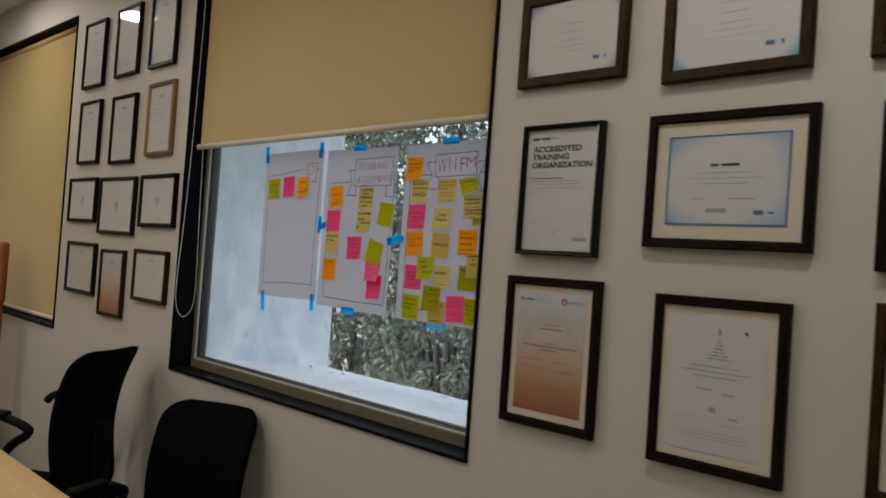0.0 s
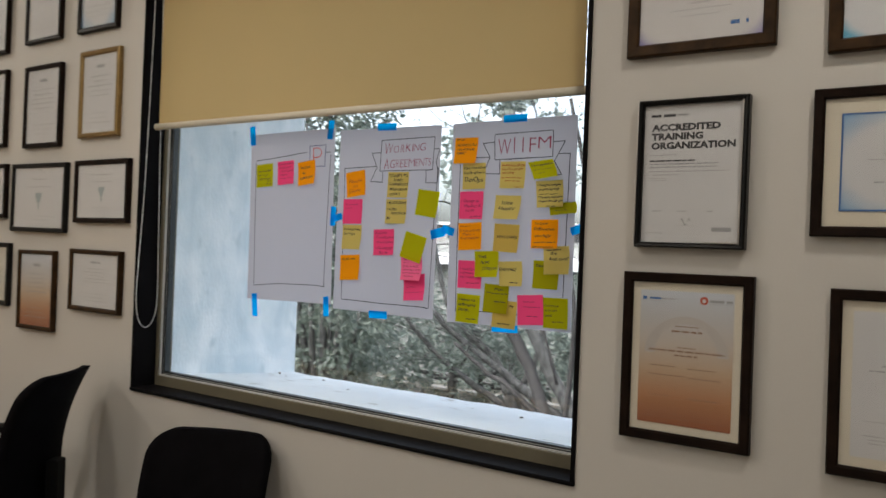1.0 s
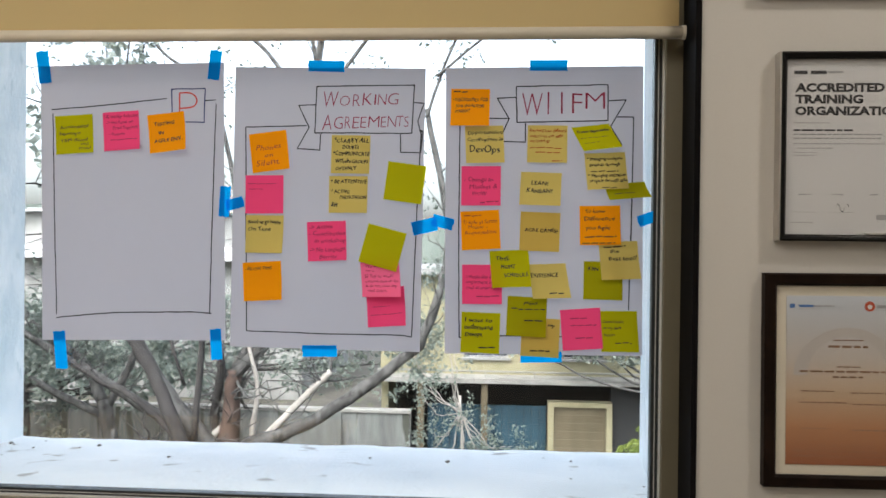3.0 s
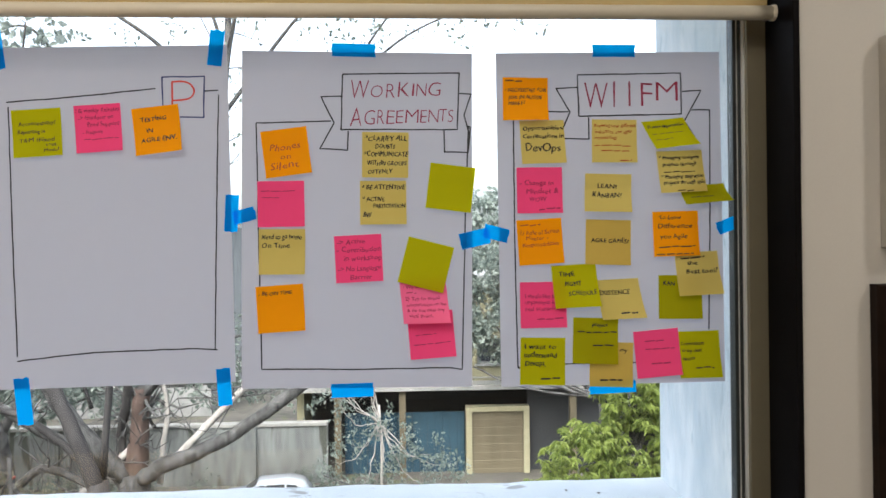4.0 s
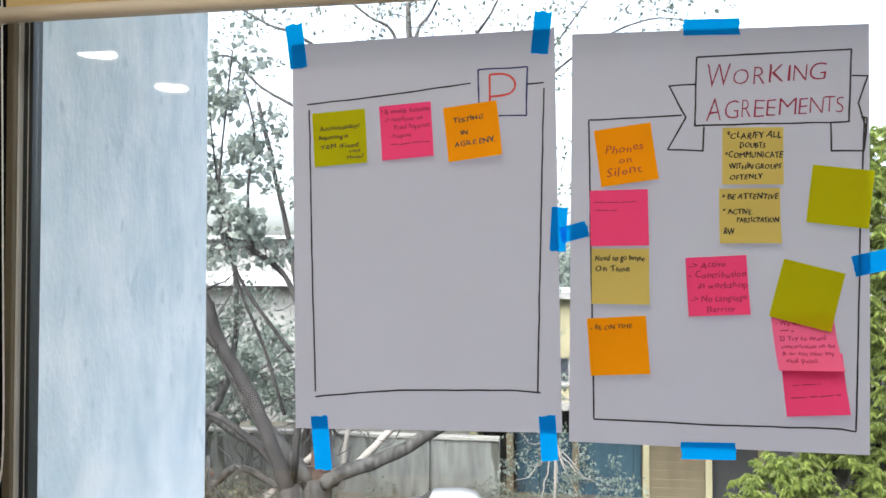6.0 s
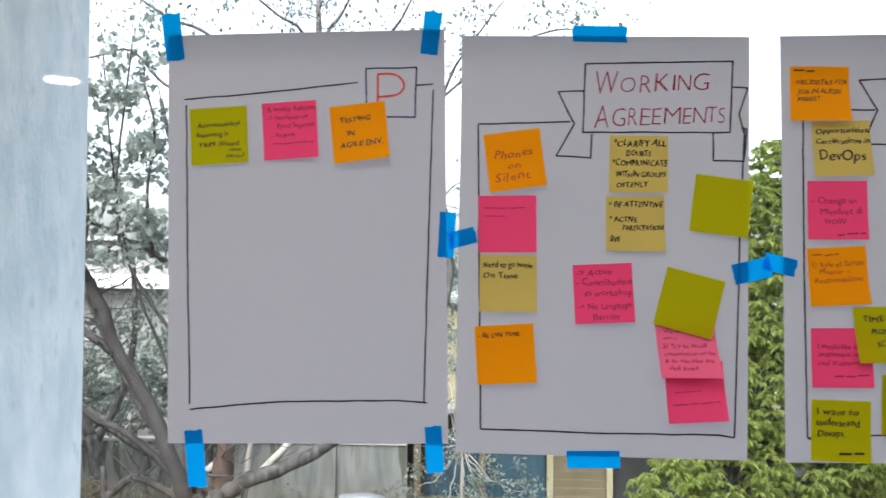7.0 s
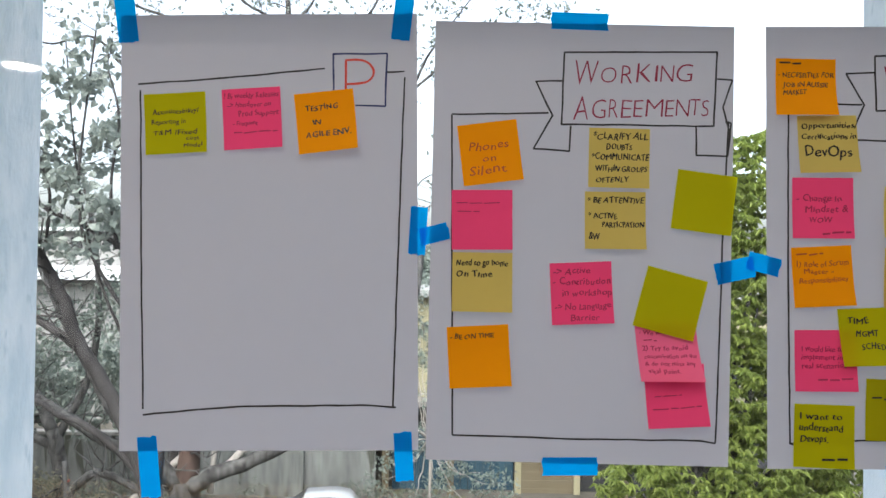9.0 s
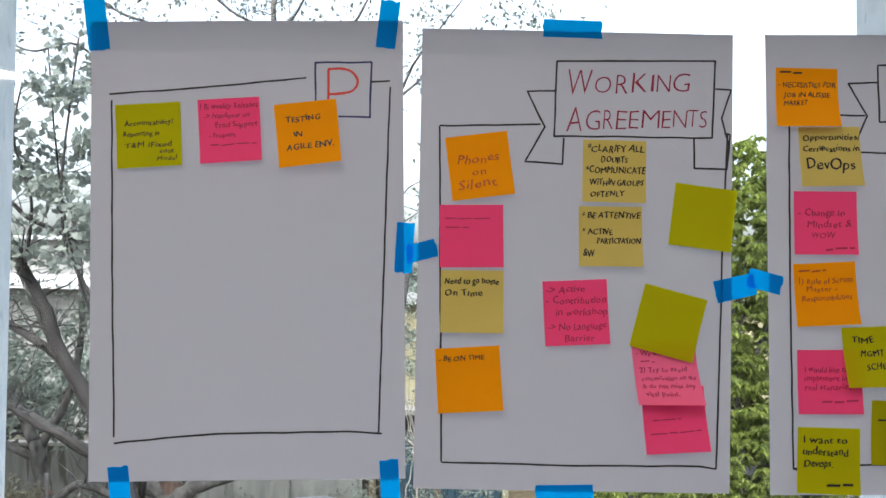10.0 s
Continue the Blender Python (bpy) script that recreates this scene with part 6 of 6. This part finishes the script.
def leafy_tree(label, base, blobs, count, size, seed, leaf, girth=1.0, hanging=0, bark=BARK):
    """A dense tree: trunk, limbs reaching into the clumps, and a crown of hanging leaves grown in tufts over the clumps' outsides."""
    t = thing("tree", label, "tree", "trees outside", pose(*base))
    rg = random.Random(seed)
    B = Vector(base)
    v, f = tube_data(smooth_path([(0, 0, -0.2), (0.1, 0, 2.0), (0, 0.1, 4.0)], 4, 0.03, rg), [girth * (0.24 - 0.006 * i) for i in range(9)], 9, 0.15, rg)
    as_object("trunk", v, f, bark, t, smooth=True)
    tufts = []
    for x, y, z, r in blobs:
        c = Vector((x, y, z)) - B
        v, f = tube_data(smooth_path([(0, 0.1, 3.4), c * 0.5 + Vector((0, 0, 1.2)), c], 5, 0.05, rg), [girth * (0.12 - 0.009 * i) for i in range(11)], 6, 0.1, rg)
        as_object("limb", v, f, bark, t, smooth=True)
        for _ in range(int((125 if hanging else 26) * r * r)):
            d = Vector((rg.gauss(0, 1), rg.gauss(0, 1), rg.gauss(0, 1))).normalized()
            tufts.append(tuple(c + d * r * rg.uniform(0.55, 1.0)))
    v, f = rosettes(tufts, hanging, size, seed) if hanging else leaves(tufts, count, 0.30, size, seed, 0.9)
    as_object("crown", v, f, leaf, t, "dense crown of fresh hanging leaves")
    return t


leafy_tree("dense fresh green mango-like tree beside the building", (3.6, 20.0, GROUND), [(2.3, 19.6, -3.8, 1.15), (3.6, 19.8, -3.6, 1.4), (5.0, 20, -3.4, 1.5), (4.6, 20.4, -1.4, 1.5), (5.2, 20.2, 0.6, 1.5), (5.4, 20.3, 2.6, 1.4), (5.2, 20.4, 4.2, 0.9), (6.8, 20.5, 1.0, 1.6), (6.8, 20.2, 3.2, 1.4), (6.6, 20, -2.0, 1.6), (1.6, 19.8, -4.6, 0.8), (3.0, 19.4, -5.2, 1.2), (4.6, 19.4, -5.4, 1.3), (3.5, 20.0, -2.0, 1.0), (3.7, 20.2, -0.2, 1.0), (3.9, 20.3, 1.6, 1.0), (4.2, 20.3, 3.3, 0.8), (6.2, 19.6, -4.4, 1.4), (7.6, 20, -3.6, 1.5), (5.9, 19.3, -6.2, 1.3), (7.4, 19.6, -6.0, 1.4), (3.4, 19.2, -6.6, 1.0), (4.6, 19, -6.9, 1.0)], 0, 0.23, 31, LEAF_BRIGHT, hanging=18)
leafy_tree("thin pale stemmed tree with sparse hazy leaves", (-3.0, 27.0, GROUND), [(-3.0, 27, -4.2, 0.7), (-2.2, 27, -4.8, 0.7), (-4.0, 27.3, -4.9, 0.6), (-1.2, 26.8, -5.2, 0.6), (-0.4, 26.8, -5.6, 0.5), (-2.6, 26.8, -5.7, 0.7), (-4.6, 27, -5.5, 0.6), (-1.4, 26.8, -6.3, 0.6), (-3.6, 26.8, -6.3, 0.6), (-5.0, 28, -1.6, 1.2), (-6.2, 28.5, -1.0, 1.2), (-4.5, 27, -3.2, 1.0), (-4.8, 27.2, -1.9, 1.1), (-3.4, 27.4, -2.2, 0.9), (-3.5, 27.2, -0.8, 0.8), (-3.4, 27.3, 0.5, 0.7)], 4600, 0.14, 37, LEAF_HAZED, 0.24, bark=BARK_PALE)
leafy_tree("hazy green tree before the yellow house", (5.4, 30.5, GROUND), [(1.4, 30.5, -1.4, 1.3), (2.4, 30.5, 0.4, 1.5), (1.0, 30.6, 0.8, 1.2), (2.9, 30.5, -1.6, 1.2), (3.4, 30.6, 2.2, 1.3), (0.3, 30.4, -0.1, 0.8), (0.5, 30.5, -1.5, 0.8), (-1.2, 30.4, -2.0, 0.45)], 7600, 0.22, 39, LEAF_HAZED, 0.6)
leafy_tree("dull green thicket along the boundary wall", (-20.0, 29.5, GROUND), [(-20, 29.5, -4.0, 1.8), (-17.6, 29.5, -3.4, 1.7), (-15.2, 29.8, -3.2, 1.6), (-12.6, 30, -3.4, 1.4), (-22.5, 29, -3.0, 1.9), (-25, 29, -2.4, 2.0), (-18.5, 29.2, -1.6, 1.3), (-14.2, 30, -1.8, 1.2)], 7500, 0.26, 41, LEAF_HAZED)

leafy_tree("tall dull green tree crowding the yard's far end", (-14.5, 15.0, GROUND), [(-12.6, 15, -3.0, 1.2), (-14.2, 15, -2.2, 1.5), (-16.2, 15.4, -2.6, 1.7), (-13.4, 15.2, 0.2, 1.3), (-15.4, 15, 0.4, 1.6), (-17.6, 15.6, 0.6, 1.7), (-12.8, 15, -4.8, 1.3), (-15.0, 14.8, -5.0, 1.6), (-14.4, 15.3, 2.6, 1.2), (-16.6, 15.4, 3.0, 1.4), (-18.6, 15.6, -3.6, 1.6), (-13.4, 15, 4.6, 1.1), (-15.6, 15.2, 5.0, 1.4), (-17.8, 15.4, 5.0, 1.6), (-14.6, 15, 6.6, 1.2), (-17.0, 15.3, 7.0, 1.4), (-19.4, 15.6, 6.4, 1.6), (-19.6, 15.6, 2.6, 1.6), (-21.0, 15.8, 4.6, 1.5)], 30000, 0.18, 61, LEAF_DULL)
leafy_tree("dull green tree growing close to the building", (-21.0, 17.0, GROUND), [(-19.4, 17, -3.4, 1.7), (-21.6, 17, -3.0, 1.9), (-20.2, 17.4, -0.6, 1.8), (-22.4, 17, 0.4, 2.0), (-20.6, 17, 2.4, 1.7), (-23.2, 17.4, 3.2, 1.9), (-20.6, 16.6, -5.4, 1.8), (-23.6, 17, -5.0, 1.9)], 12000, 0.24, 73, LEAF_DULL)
leafy_tree("hazy tall trees rising behind the yellow house", (2.5, 46.0, GROUND), [(0.2, 46, 1.6, 2.0), (3.2, 46, 3.2, 2.3), (6.0, 46, 3.6, 2.2), (2.0, 46.5, 0.8, 2.0), (4.6, 46.5, 1.2, 2.0), (-3.2, 47, 1.0, 1.6), (9.5, 47, 3.0, 2.4)], 9000, 0.34, 67, LEAF_HAZED)
leafy_tree("dull green tree standing at the yard's corner", (-24.0, 24.0, GROUND), [(-24, 24, -3, 2.2), (-21, 24, -4, 1.9), (-26.5, 24, -1, 2.3), (-22.8, 24.5, 0.0, 1.8), (-28, 24, 2.0, 2.2)], 9000, 0.28, 71, LEAF_HAZED)

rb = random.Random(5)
leafy_tree("long belt of hazy grey green trees before the shed", (-20.0, 38.5, GROUND), [(-38 + 1.7 * i + rb.uniform(-0.4, 0.4), 38.5 + rb.uniform(-0.8, 0.8), z + rb.uniform(-0.5, 0.4), rb.uniform(1.2, 1.7)) for i in range(19) for z in (-1.9, -4.2)], 10000, 0.28, 83, LEAF_HAZED)

leafy_tree("low olive shrub growing over the tree's foot", (-12.2, 21.0, GROUND), [(-13.6, 21, -4.1, 0.7), (-12.6, 21, -4.4, 0.6), (-11.7, 21, -4.8, 0.55), (-10.9, 21, -5.0, 0.45), (-13.2, 21, -5.4, 0.9), (-11.7, 21, -5.9, 0.8), (-15.0, 21.2, -4.4, 0.9), (-9.6, 20.8, -6.2, 0.6)], 3200, 0.14, 91, LEAF_OLIVE, 0.3)

# low dry scrub on the ground
v, f = leaves([(x, y, GROUND + 0.35) for x, y in [(random.Random(i).uniform(-24, -2), random.Random(i + 900).uniform(20, 31.5)) for i in range(150)]], 9000, 0.7, 0.16, 53, 0.5)
tagged(as_object("scrub", v, f, LEAF_DULL), "low dry green scrub growing on the yard", "scrub", kind="stuff")

rc = bmesh.new()
bmesh.ops.create_uvsphere(rc, u_segments=10, v_segments=8, radius=0.075)
for vv in rc.verts:
    vv.co.x *= 1.7
    vv.co += Vector((0.12 * noise.noise(vv.co * 4), 0.1 * noise.noise(vv.co * 5 + Vector((3, 0, 0))), 0.15 * noise.noise(vv.co * 3 + Vector((0, 5, 0)))))
rcl = part("red_cloth", rc, RED_CLOTH, smooth=True)
rcl.matrix_basis = pose(-12.77, 22.2, -4.46)
tagged(rcl, "small bundle of red cloth caught on a low branch", "cloth")

# distant low hill and tree line, with haze put into its leaf colour
hm = bmesh.new()
row = []
for i in range(121):
    x = -300 + 5 * i
    row.append((hm.verts.new((x, 260, GROUND - 1)), hm.verts.new((x, 260 + 8 * noise.noise((i * 0.3, 0, 0)), 11 + 9 * noise.noise((i * 0.05, 2, 0)) + 1.2 * noise.noise((i * 0.9, 5, 0))))))
for a, b in zip(row, row[1:]):
    hm.faces.new((a[0], b[0], b[1], a[1]))
structure("backdrop", hm, LEAF_HAZED, "hazy line of distant wooded hills", "hills")

# a sagging service cable past the window
cv, cf = tube_data([(-3 + 0.5 * i, 9.0 - 0.12 * i, -1.28 + 0.012 * (i - 6) ** 2 - 0.02 * i) for i in range(22)], [0.008] * 22, 5)
tagged(as_object("service_cable", cv, cf, WIRE), "thin black service cable sagging past the window", "cable")
